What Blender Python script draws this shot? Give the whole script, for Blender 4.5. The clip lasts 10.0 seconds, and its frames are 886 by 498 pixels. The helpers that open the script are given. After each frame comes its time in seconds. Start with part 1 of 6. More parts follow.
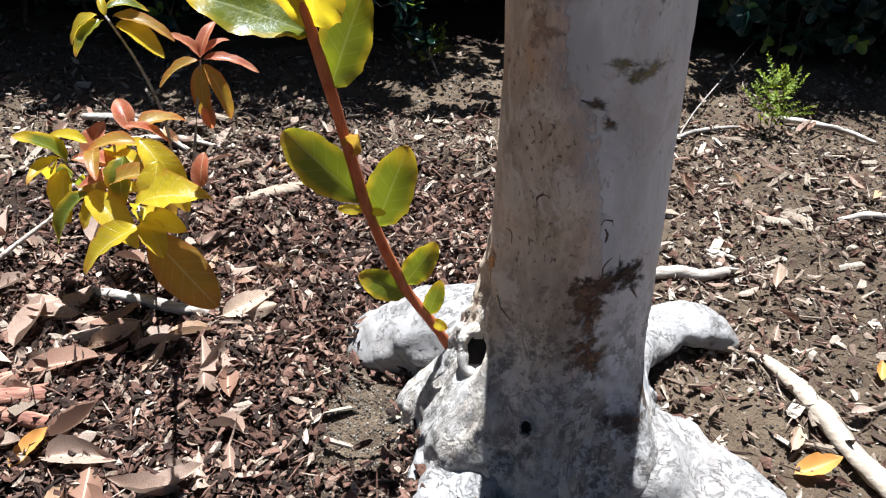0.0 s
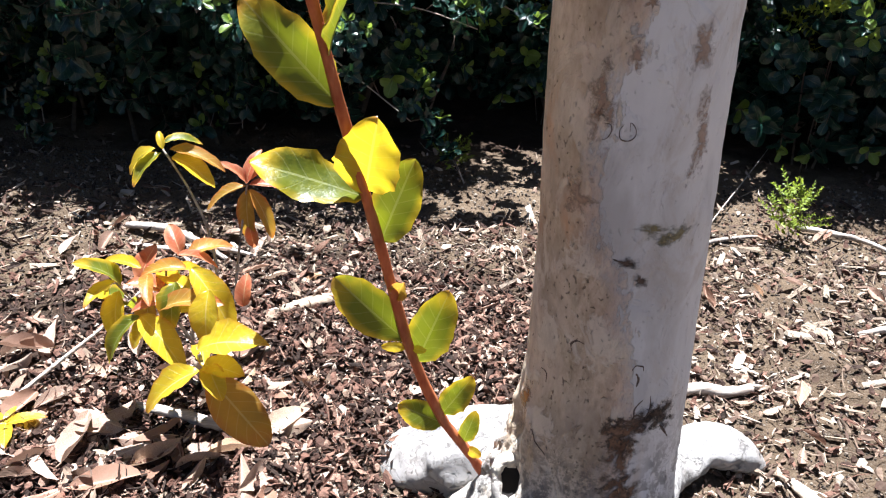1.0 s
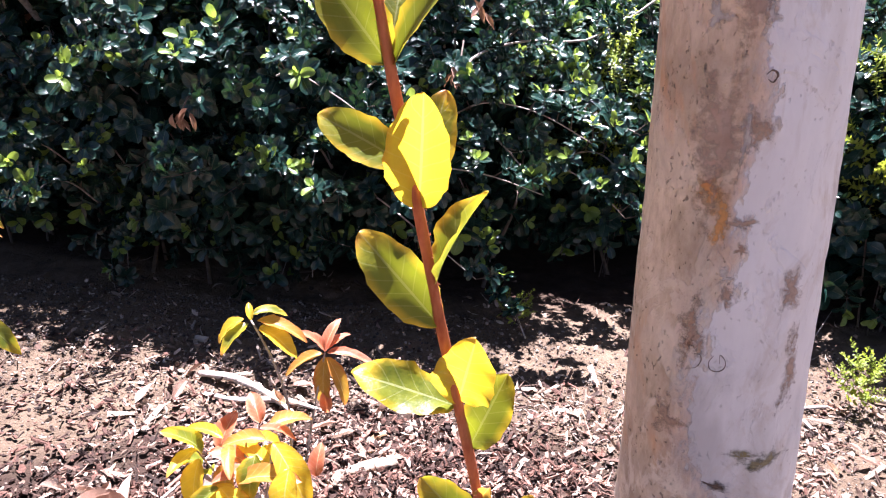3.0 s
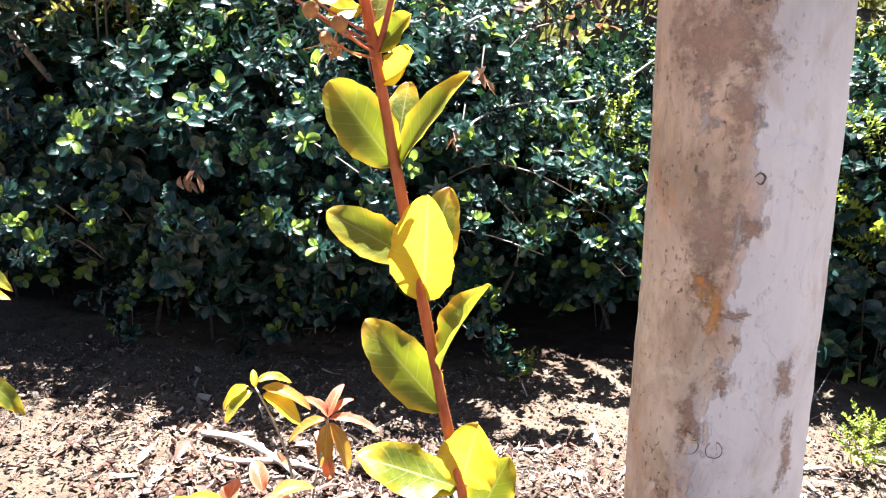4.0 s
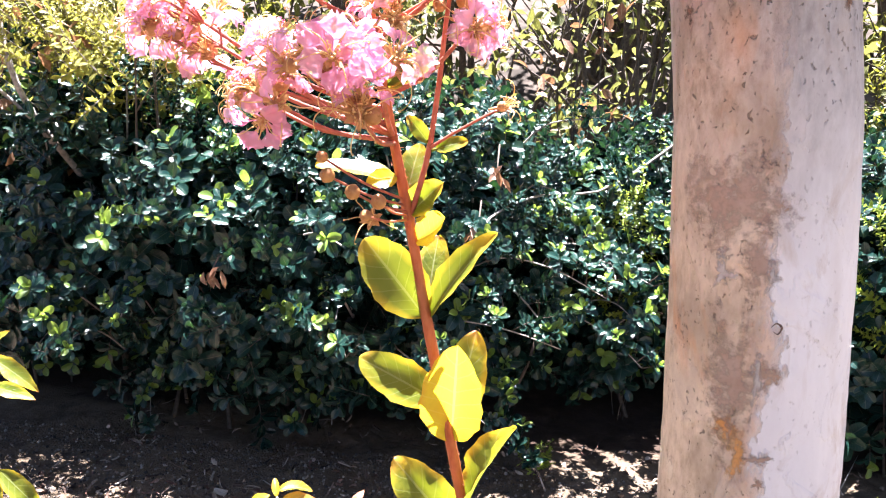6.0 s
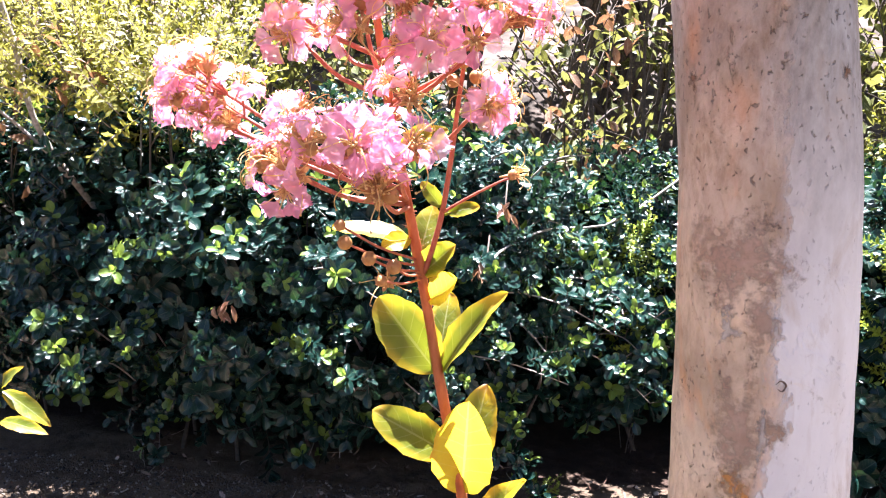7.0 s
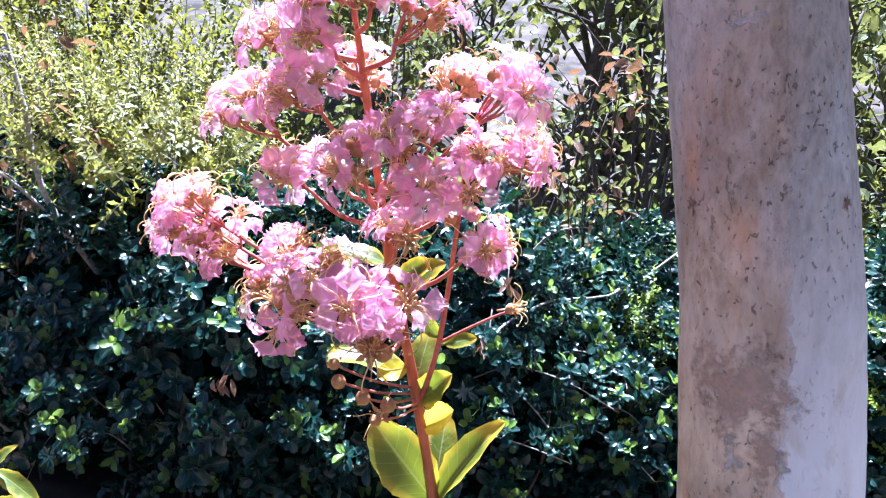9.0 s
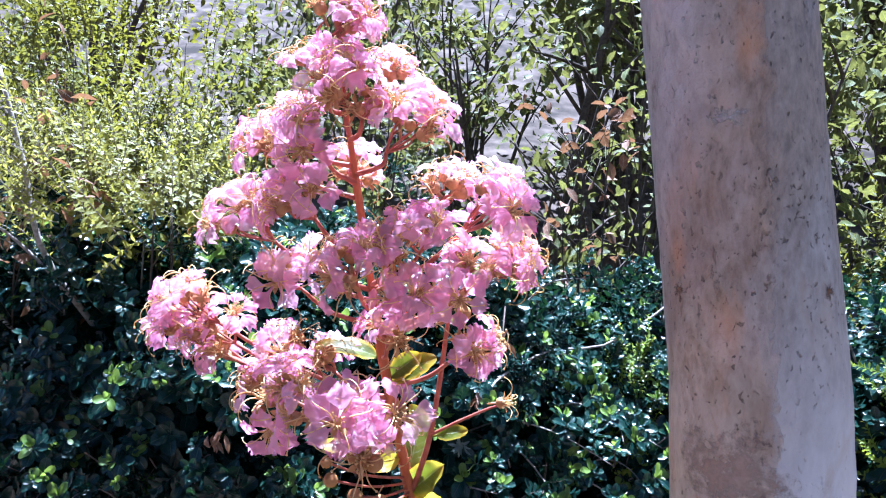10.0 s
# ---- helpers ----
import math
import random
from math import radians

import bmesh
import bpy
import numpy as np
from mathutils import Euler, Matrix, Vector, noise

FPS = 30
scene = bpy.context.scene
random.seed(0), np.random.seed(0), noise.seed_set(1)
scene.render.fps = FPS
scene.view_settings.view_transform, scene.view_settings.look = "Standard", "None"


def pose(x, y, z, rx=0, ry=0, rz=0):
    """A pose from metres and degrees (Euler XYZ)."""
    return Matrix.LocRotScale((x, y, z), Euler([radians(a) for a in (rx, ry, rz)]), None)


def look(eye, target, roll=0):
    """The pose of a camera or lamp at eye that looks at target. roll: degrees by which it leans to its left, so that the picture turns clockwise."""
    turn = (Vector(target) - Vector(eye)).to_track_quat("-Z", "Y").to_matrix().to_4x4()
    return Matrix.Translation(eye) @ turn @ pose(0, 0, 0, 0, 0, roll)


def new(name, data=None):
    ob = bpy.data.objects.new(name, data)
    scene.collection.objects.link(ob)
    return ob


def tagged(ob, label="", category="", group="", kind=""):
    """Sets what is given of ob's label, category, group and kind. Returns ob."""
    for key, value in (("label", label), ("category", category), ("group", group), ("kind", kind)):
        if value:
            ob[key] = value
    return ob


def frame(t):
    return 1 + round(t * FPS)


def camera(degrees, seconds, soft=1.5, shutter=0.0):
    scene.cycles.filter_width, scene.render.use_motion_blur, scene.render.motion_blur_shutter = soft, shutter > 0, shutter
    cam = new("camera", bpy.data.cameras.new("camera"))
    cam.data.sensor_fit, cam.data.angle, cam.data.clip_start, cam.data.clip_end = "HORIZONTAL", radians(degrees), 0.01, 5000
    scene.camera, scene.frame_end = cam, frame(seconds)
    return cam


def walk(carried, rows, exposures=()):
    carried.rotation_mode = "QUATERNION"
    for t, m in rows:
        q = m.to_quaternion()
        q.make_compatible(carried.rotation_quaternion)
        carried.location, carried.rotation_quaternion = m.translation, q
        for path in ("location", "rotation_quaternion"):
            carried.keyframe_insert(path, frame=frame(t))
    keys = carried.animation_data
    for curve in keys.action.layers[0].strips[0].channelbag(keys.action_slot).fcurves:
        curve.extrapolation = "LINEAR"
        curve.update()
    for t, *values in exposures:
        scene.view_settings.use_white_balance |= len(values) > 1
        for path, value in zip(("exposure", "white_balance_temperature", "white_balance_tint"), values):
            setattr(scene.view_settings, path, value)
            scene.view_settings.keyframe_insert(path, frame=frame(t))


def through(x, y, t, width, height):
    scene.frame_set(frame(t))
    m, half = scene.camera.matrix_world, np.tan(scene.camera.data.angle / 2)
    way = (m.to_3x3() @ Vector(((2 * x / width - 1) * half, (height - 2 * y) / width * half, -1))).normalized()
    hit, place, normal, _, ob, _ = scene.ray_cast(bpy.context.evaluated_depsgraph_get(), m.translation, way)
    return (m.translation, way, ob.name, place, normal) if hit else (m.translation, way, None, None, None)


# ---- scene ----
cam = camera(62.0, 10.0, 1.15)
PATH = [
    (0, (0.033, 0.03, 0.655), (0.036, 1.668, -0.494), 0.9),
    (0.5, (0.016, 0.03, 0.696), (-0.005, 1.72, -0.374), 0.8),
    (1, (0.01, 0.025, 0.727), (-0.032, 1.773, -0.244), 0.6),
    (1.5, (0.005, 0.021, 0.743), (-0.054, 1.788, -0.192), 0.5),
    (2, (-0.013, 0.031, 0.76), (-0.105, 1.83, -0.108), 0.9),
    (2.5, (-0.028, 0.027, 0.791), (-0.183, 1.873, 0.037), 0.9),
    (2.7, (-0.03, 0.026, 0.799), (-0.199, 1.884, 0.081), 0.9),
    (4, (-0.032, 0.016, 0.853), (-0.217, 1.926, 0.288), 0.8),
    (4.5, (-0.035, 0.013, 0.868), (-0.233, 1.936, 0.354), 0.7),
    (5, (-0.037, 0.009, 0.885), (-0.252, 1.943, 0.422), 0.4),
    (5.5, (-0.041, 0.009, 0.902), (-0.258, 1.953, 0.481), 0.5),
    (7, (-0.047, -0.008, 0.946), (-0.29, 1.95, 0.622), 0.6),
    (7.5, (-0.048, -0.008, 0.962), (-0.296, 1.955, 0.675), 0.9),
    (8, (-0.051, -0.009, 0.978), (-0.294, 1.961, 0.727), 1.1),
    (8.5, (-0.045, 0.008, 0.991), (-0.293, 1.98, 0.773), 1.0),
    (9, (-0.044, 0.005, 1.001), (-0.304, 1.979, 0.809), 1.1),
    (9.5, (-0.038, 0.01, 1.021), (-0.302, 1.987, 0.874), 1.1),
    (10, (-0.04, -0.002, 1.041), (-0.293, 1.98, 0.948), 0.9),
]
walk(cam, [(t, look(eye, target, roll)) for t, eye, target, roll in PATH], exposures=[
    (0, 1.72, 5650, 9), (1.0, 2.35, 5750, 12), (1.6, 2.55, 5800, 31), (2.7, 3.0, 5800, 33), (4.0, 3.5, 5850, 16), (5.5, 3.88, 5850, 18), (7.5, 3.55, 5700, 22), (8.5, 3.25, 4900, 20), (9.5, 2.97, 4650, 19), (10, 2.87, 4600, 18)])

# ---- daylight: a high sun behind the hedge, clear sky ----
SUN_UP, SUN_SIDE = 74.0, 3.0
world = bpy.data.worlds.new("world")
scene.world = world
world.use_nodes = True
wn = world.node_tree
sky = wn.nodes.new("ShaderNodeTexSky")
sky.sky_type = "NISHITA"
sky.sun_disc = False
sky.sun_elevation = radians(SUN_UP)
sky.sun_rotation = radians(SUN_SIDE)
wn.links.new(sky.outputs[0], wn.nodes["Background"].inputs[0])
wn.nodes["Background"].inputs[1].default_value = 0.0165
sun = new("sun", bpy.data.lights.new("sun", "SUN"))
sun.data.energy = 5.0
sun.data.angle = radians(0.53)
sun.data.color = (1.0, 0.965, 0.90)
_se, _sa = radians(SUN_UP), radians(SUN_SIDE)
sun.matrix_world = look((6 * math.sin(_sa) * math.cos(_se), 6 * math.cos(_sa) * math.cos(_se), 6 * math.sin(_se)), (0, 0, 0))


# ---- materials ----
class Nodes:
    """A node material with a few short-hand calls."""

    def __init__(self, name):
        self.mat = bpy.data.materials.new(name)
        self.mat.use_nodes = True
        self.t = self.mat.node_tree
        self.t.nodes.clear()
        self.out = self.t.nodes.new("ShaderNodeOutputMaterial")

    def node(self, kind, **props):
        n = self.t.nodes.new("ShaderNode" + kind)
        if "feature" in props:
            n.feature = props["feature"]
        if "blend_type" in props:
            n.blend_type = props["blend_type"]
        if "operation" in props:
            n.operation = props["operation"]
            n.use_clamp = props["use_clamp"]
        return n

    def link(self, a, b):
        self.t.links.new(a, b)

    def put(self, socket, value):
        if hasattr(value, "node"):
            self.link(value, socket)
        elif isinstance(value, tuple) and len(value) == 3:
            socket.default_value = (*value, 1.0)
        else:
            socket.default_value = value

    def coords(self, which="Object"):
        return self.node("TexCoord").outputs[which]

    def noise(self, scale, detail=4.0, rough=0.55, where=None, stretch=None, distort=0.0):
        src = where or self.coords()
        if stretch:
            m = self.node("Mapping")
            m.inputs["Scale"].default_value = stretch
            self.link(src, m.inputs[0])
            src = m.outputs[0]
        n = self.node("TexNoise")
        self.link(src, n.inputs["Vector"])
        n.inputs["Scale"].default_value = scale
        n.inputs["Detail"].default_value = detail
        n.inputs["Roughness"].default_value = rough
        n.inputs["Distortion"].default_value = distort
        return n.outputs["Fac"]

    def voronoi(self, scale, where=None, stretch=None, feature="F1", out="Distance"):
        src = where or self.coords()
        if stretch:
            m = self.node("Mapping")
            m.inputs["Scale"].default_value = stretch
            self.link(src, m.inputs[0])
            src = m.outputs[0]
        n = self.node("TexVoronoi", feature=feature)
        self.link(src, n.inputs["Vector"])
        n.inputs["Scale"].default_value = scale
        return n.outputs[out]

    def ramp(self, fac, *stops, interp="LINEAR"):
        n = self.node("ValToRGB")
        r = n.color_ramp
        r.interpolation = interp
        while len(r.elements) < len(stops):
            r.elements.new(0.5)
        for e, (p, c) in zip(r.elements, stops):
            e.position = p
            e.color = (*c, 1.0) if isinstance(c, tuple) else (c, c, c, 1.0)
        self.link(fac, n.inputs[0])
        return n.outputs[0]

    def mix(self, fac, a, b, blend="MIX"):
        n = self.node("MixRGB", blend_type=blend)
        self.put(n.inputs[0], fac)
        self.put(n.inputs[1], a)
        self.put(n.inputs[2], b)
        return n.outputs[0]

    def math(self, op, a, b=0.0, clamp=False):
        n = self.node("Math", operation=op, use_clamp=clamp)
        self.put(n.inputs[0], a)
        self.put(n.inputs[1], b)
        return n.outputs[0]

    def bump(self, height, strength=0.5, distance=0.002):
        n = self.node("Bump")
        n.inputs["Strength"].default_value = strength
        n.inputs["Distance"].default_value = distance
        self.link(height, n.inputs["Height"])
        return n.outputs[0]

    def surface(self, color, rough=0.6, normal=None, through=0.0, through_color=None, spec=0.4):
        p = self.node("BsdfPrincipled")
        self.put(p.inputs["Base Color"], color)
        self.put(p.inputs["Roughness"], rough)
        p.inputs["Specular IOR Level"].default_value = spec
        if normal is not None:
            self.link(normal, p.inputs["Normal"])
        if not through:
            self.link(p.outputs[0], self.out.inputs[0])
            return self.mat
        tr = self.node("BsdfTranslucent")
        self.put(tr.inputs[0], through_color if through_color is not None else color)
        m = self.node("MixShader")
        m.inputs[0].default_value = through
        self.link(p.outputs[0], m.inputs[1])
        self.link(tr.outputs[0], m.inputs[2])
        self.link(m.outputs[0], self.out.inputs[0])
        return self.mat


def leaf_material(name, deep, light, edge, glow, rough=0.42, through=0.5, veins=7.0, stuff=False, spec=0.4, edge_at=0.78, vein_pale=0.6):
    """A living leaf: midrib and side veins in the blade's own coordinates, tinted margin, thin enough to glow against the sun."""
    n = Nodes(name)
    uv = n.node("UVMap").outputs[0]
    sep = n.node("SeparateXYZ")
    n.link(uv, sep.inputs[0])
    across = n.math("ABSOLUTE", n.math("SUBTRACT", sep.outputs[1], 0.5))
    across = n.math("MULTIPLY", across, 2.0)
    slant = n.math("SUBTRACT", sep.outputs[0], n.math("MULTIPLY", across, 0.22))
    saw = n.math("FRACT", n.math("MULTIPLY", slant, veins))
    vein = n.math("LESS_THAN", n.math("ABSOLUTE", n.math("SUBTRACT", saw, 0.5)), 0.045)
    mid = n.math("LESS_THAN", across, 0.045)
    lines = n.math("MAXIMUM", mid, n.math("MULTIPLY", vein, 0.45))
    rnd = n.node("NewGeometry").outputs["Random Per Island"] if stuff else n.node("ObjectInfo").outputs["Random"]
    blot = n.noise(55.0, 3.0)
    base = n.mix(n.ramp(blot, (0.32, 0.0), (0.68, 1.0)), deep, light)
    base = n.mix(n.math("MULTIPLY", rnd, 0.3), base, light)
    rim = n.ramp(across, (edge_at, 0.0), (1.0, 1.0))
    tipness = n.ramp(sep.outputs[0], (0.7, 0.0), (1.0, 1.0))
    rim = n.math("MULTIPLY", n.math("MAXIMUM", rim, tipness), n.ramp(n.noise(30.0, 3.0), (0.35, 0.1), (0.65, 1.0)))
    base = n.mix(rim, base, edge)
    scorch = n.math("MULTIPLY", n.ramp(sep.outputs[0], (0.90, 0.0), (0.985, 1.0)), n.ramp(n.noise(25.0, 2.0), (0.42, 0.0), (0.55, 1.0)))
    base = n.mix(n.math("MULTIPLY", scorch, 0.0 if stuff else 1.0), base, (0.30, 0.10, 0.03))
    pale = n.mix(0.5, light, (0.75, 0.78, 0.45))
    base = n.mix(n.math("MULTIPLY", lines, vein_pale), base, pale)
    gl = n.mix(n.math("MULTIPLY", rim, 0.7), n.mix(n.ramp(blot, (0.3, 0.0), (0.7, 1.0)), glow, light), edge)
    gl = n.mix(n.math("MULTIPLY", lines, 0.13), gl, n.mix(0.5, light, (0.8, 0.75, 0.3)))
    h = n.math("ADD", n.math("MULTIPLY", lines, -0.8), n.noise(260.0, 2.0))
    return n.surface(base, rough, n.bump(h, 0.5, 0.0009), through, gl, spec)


def make_materials():
    m = {}
    # pale peeling bark: tan weathered skin over smooth grey-white young bark, rust stains, black specks
    n = Nodes("crape_bark")
    co = n.coords()
    sep = n.node("SeparateXYZ")
    n.link(co, sep.inputs[0])
    big = n.noise(7.0, 3.0, 0.5, co, (1.0, 1.0, 0.42), 0.2)
    mid = n.noise(24.0, 5.0, 0.6, co, (1.0, 1.0, 0.42), 0.25)
    fine = n.noise(150.0, 5.0, 0.65, co, (1.0, 1.0, 0.5))
    # the weathered skin covers the side that looks to -x, up to a wandering peeling line
    line = n.ramp(n.math("DIVIDE", sep.outputs[2], 1.2), (0.10, 0.47), (0.23, 0.60), (0.31, 0.50), (0.40, 0.355), (0.475, 0.32), (0.50, 0.385), (0.56, 0.415), (0.61, 0.435), (0.67, 0.405), (0.93, 0.33), (1.0, 0.30))
    line = n.math("SUBTRACT", n.math("DIVIDE", line, 5.0), 0.1)
    side = n.math("MULTIPLY", n.math("SUBTRACT", line, sep.outputs[0]), 30.0)
    side = n.math("ADD", side, n.math("MULTIPLY", n.math("SUBTRACT", mid, 0.5), 2.2))
    side = n.math("ADD", side, n.math("MULTIPLY", n.math("SUBTRACT", big, 0.5), 0.7))
    side = n.math("ADD", side, n.math("MULTIPLY", n.math("SUBTRACT", n.noise(70.0, 4.0, 0.7, co, (1.0, 1.0, 0.6)), 0.5), 0.8))
    skin = n.ramp(n.math("ADD", side, n.math("MULTIPLY", n.math("SUBTRACT", fine, 0.5), 0.9)), (-0.0, 0.0), (0.12, 0.45), (0.55, 1.0))
    smooth = n.ramp(n.math("ADD", n.math("MULTIPLY", big, 0.6), n.math("MULTIPLY", mid, 0.4)), (0.36, (0.44, 0.435, 0.44)), (0.46, (0.60, 0.595, 0.605)), (0.54, (0.66, 0.655, 0.66)), (0.66, (0.52, 0.485, 0.455)))
    weather = n.ramp(n.math("ADD", n.math("MULTIPLY", fine, 0.45), n.math("MULTIPLY", mid, 0.55)),
                     (0.30, (0.24, 0.175, 0.12)), (0.42, (0.45, 0.36, 0.26)), (0.54, (0.61, 0.51, 0.39)), (0.70, (0.71, 0.62, 0.50)))
    # freshly bared pinkish brown bark in patches near the peeling line
    bared = n.math("MULTIPLY", n.ramp(side, (0.25, 1.0), (1.6, 0.12)), n.ramp(n.noise(11.0, 5.0, 0.62, co, (1.0, 1.0, 0.45), 0.5), (0.41, 0.0), (0.53, 1.0)))
    pinkish = n.ramp(fine, (0.35, (0.36, 0.215, 0.145)), (0.5, (0.54, 0.36, 0.26)), (0.68, (0.65, 0.49, 0.385)))
    weather = n.mix(n.math("MULTIPLY", bared, 0.85), weather, pinkish)
    col = n.mix(skin, smooth, weather)
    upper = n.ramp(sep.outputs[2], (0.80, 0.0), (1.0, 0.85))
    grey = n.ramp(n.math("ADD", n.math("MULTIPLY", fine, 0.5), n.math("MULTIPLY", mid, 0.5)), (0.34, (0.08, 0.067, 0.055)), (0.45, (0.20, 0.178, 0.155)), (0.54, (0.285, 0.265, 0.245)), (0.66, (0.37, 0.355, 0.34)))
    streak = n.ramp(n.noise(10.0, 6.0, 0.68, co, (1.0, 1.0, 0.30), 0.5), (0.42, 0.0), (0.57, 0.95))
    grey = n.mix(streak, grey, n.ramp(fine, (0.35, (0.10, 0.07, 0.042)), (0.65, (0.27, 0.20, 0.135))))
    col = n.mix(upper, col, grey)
    blotch = n.ramp(n.noise(13.0, 4.0, 0.6, co, (1.0, 1.0, 0.6), 0.4), (0.47, 0.0), (0.66, 1.0))
    col = n.mix(n.math("MULTIPLY", n.math("MULTIPLY", blotch, skin), 0.62), col, (0.23, 0.165, 0.11))
    rust = n.ramp(n.noise(9.0, 4.0, 0.6, co, (1.4, 1.4, 0.45), 1.0), (0.58, 0.0), (0.68, 1.0))
    col = n.mix(n.math("MULTIPLY", n.math("MULTIPLY", rust, skin), 0.6), col, (0.52, 0.27, 0.13))
    scab = n.ramp(n.noise(16.0, 6.0, 0.7, co, (1.0, 1.0, 0.6), 1.5), (0.645, 0.0), (0.69, 1.0))
    col = n.mix(n.math("MULTIPLY", n.math("MULTIPLY", scab, skin), 0.5), col, (0.24, 0.16, 0.11))
    lich = n.ramp(n.noise(11.0, 5.0, 0.65, co, (1.0, 1.0, 1.6), 1.2), (0.665, 0.0), (0.72, 1.0))
    col = n.mix(n.math("MULTIPLY", n.math("MULTIPLY", lich, skin), 0.4), col, (0.24, 0.23, 0.13))
    speck = n.ramp(n.noise(230.0, 2.0, 0.5, co, (1.0, 1.0, 0.75), 0.3), (0.635, 0.0), (0.70, 1.0))
    speck = n.math("MULTIPLY", speck, n.ramp(n.noise(26.0, 5.0, 0.7), (0.43, 0.0), (0.54, 1.0)))
    speck = n.math("MULTIPLY", speck, n.math("MAXIMUM", n.math("ADD", n.math("MULTIPLY", skin, 0.65), 0.25), upper))
    col = n.mix(n.math("MULTIPLY", speck, 0.8), col, (0.10, 0.07, 0.05))
    low = n.ramp(n.math("ADD", sep.outputs[2], n.math("MULTIPLY", mid, 0.12)), (0.17, 1.0), (0.32, 0.0))
    moss = n.math("MULTIPLY", low, n.math("MULTIPLY", n.ramp(n.noise(75.0, 6.0, 0.78), (0.47, 0.0), (0.54, 1.0)), n.ramp(n.noise(12.0, 3.0, 0.6), (0.38, 0.0), (0.54, 1.0))))
    col = n.mix(n.math("MULTIPLY", moss, 0.82), col, (0.10, 0.09, 0.08))
    crack = n.ramp(n.math("ABSOLUTE", n.math("SUBTRACT", n.noise(13.0, 6.0, 0.7, co, (1.0, 1.0, 0.7), 1.8), 0.5)), (0.0, 1.0), (0.014, 0.0))
    crack = n.math("MULTIPLY", crack, n.math("MULTIPLY", low, n.ramp(mid, (0.5, 0.0), (0.62, 1.0))))
    col = n.mix(n.math("MULTIPLY", crack, 0.8), col, (0.06, 0.045, 0.035))
    calm = n.math("SUBTRACT", 1.0, upper)
    h = n.math("ADD", n.math("MULTIPLY", n.math("MULTIPLY", skin, 0.9), calm), n.math("MULTIPLY", fine, n.math("ADD", n.math("MULTIPLY", skin, 0.7), 0.15)))
    h = n.math("SUBTRACT", h, n.math("MULTIPLY", n.math("MAXIMUM", speck, crack), 0.9))
    h = n.math("ADD", h, n.math("MULTIPLY", n.math("MULTIPLY", scab, skin), 0.6))
    # bleached, splintered wood where the foot swells out, its colours darkened to paint in shade
    wide = n.math("ADD", n.math("MULTIPLY", sep.outputs[0], sep.outputs[0]), n.math("MULTIPLY", sep.outputs[1], sep.outputs[1]))
    foot = n.ramp(n.math("ADD", wide, n.math("MULTIPLY", n.math("SUBTRACT", mid, 0.5), 0.006)), (0.0085, 0.0), (0.0115, 0.85))
    split = n.noise(46.0, 7.0, 0.75, co, (1.0, 1.0, 0.45), 0.35)
    col = n.mix(foot, col, n.ramp(split, (0.32, (0.14, 0.12, 0.10)), (0.42, (0.32, 0.30, 0.28)), (0.6, (0.46, 0.445, 0.43))))
    col = n.mix(n.math("MULTIPLY", moss, 0.78), col, (0.10, 0.09, 0.08))
    h = n.math("ADD", h, n.math("MULTIPLY", n.math("MULTIPLY", foot, split), 2.5))
    isle = n.ramp(n.noise(24.0, 5.0, 0.6, co, (1.0, 1.0, 0.7), 0.6), (0.53, 0.0), (0.58, 0.85))
    col = n.mix(n.math("MULTIPLY", n.math("MULTIPLY", isle, skin), n.ramp(sep.outputs[2], (0.42, 0.75), (0.75, 0.15))), col, (0.70, 0.63, 0.53))
    h = n.math("ADD", h, n.math("MULTIPLY", n.math("MULTIPLY", isle, calm), 0.4))
    stain = n.ramp(n.noise(17.0, 6.0, 0.7, co, (1.0, 1.0, 0.5), 0.8), (0.52, 0.0), (0.68, 0.6))
    col = n.mix(stain, col, (0.40, 0.33, 0.265))
    col = n.mix(1.0, col, (1.06, 1.06, 1.05), "MULTIPLY")
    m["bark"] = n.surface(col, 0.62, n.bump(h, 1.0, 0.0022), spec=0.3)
    # the same wood on the roots: bleached and cracked
    n = Nodes("bleached_root_bark")
    co = n.coords()
    a = n.noise(20.0, 6.0, 0.65, co, None, 0.8)
    f = n.noise(110.0, 5.0, 0.7, co)
    col = n.ramp(n.math("ADD", n.math("MULTIPLY", a, 0.65), n.math("MULTIPLY", f, 0.35)), (0.28, (0.30, 0.265, 0.235)), (0.42, (0.50, 0.475, 0.45)), (0.60, (0.60, 0.58, 0.565)))
    rid = n.math("ABSOLUTE", n.math("SUBTRACT", n.noise(34.0, 6.0, 0.75, co, (1.0, 1.0, 1.6), 0.5), 0.5))
    cr = n.ramp(rid, (0.0, 1.0), (0.030, 0.0))
    cr = n.math("MULTIPLY", cr, n.ramp(a, (0.40, 1.0), (0.58, 0.15)))
    col = n.mix(n.math("MULTIPLY", cr, 0.10), col, (0.22, 0.18, 0.15))
    pit = n.math("MULTIPLY", n.ramp(n.noise(150.0, 4.0, 0.7, co), (0.58, 0.0), (0.66, 1.0)), n.ramp(n.noise(14.0, 4.0, 0.6, co), (0.46, 0.0), (0.60, 1.0)))
    col = n.mix(n.math("MULTIPLY", pit, 0.55), col, (0.10, 0.085, 0.07))
    earth = n.ramp(n.noise(9.0, 5.0, 0.65, co), (0.52, 0.0), (0.72, 0.45))
    col = n.mix(earth, col, (0.36, 0.28, 0.22))
    col = n.mix(1.0, col, (0.50, 0.495, 0.49), "MULTIPLY")
    m["root"] = n.surface(col, 0.75, n.bump(n.math("SUBTRACT", n.math("MULTIPLY", f, 0.6), cr), 0.9, 0.002), spec=0.25)
    # near-black colour that stands for the shade inside the knot hollows
    n = Nodes("hollow_shade")
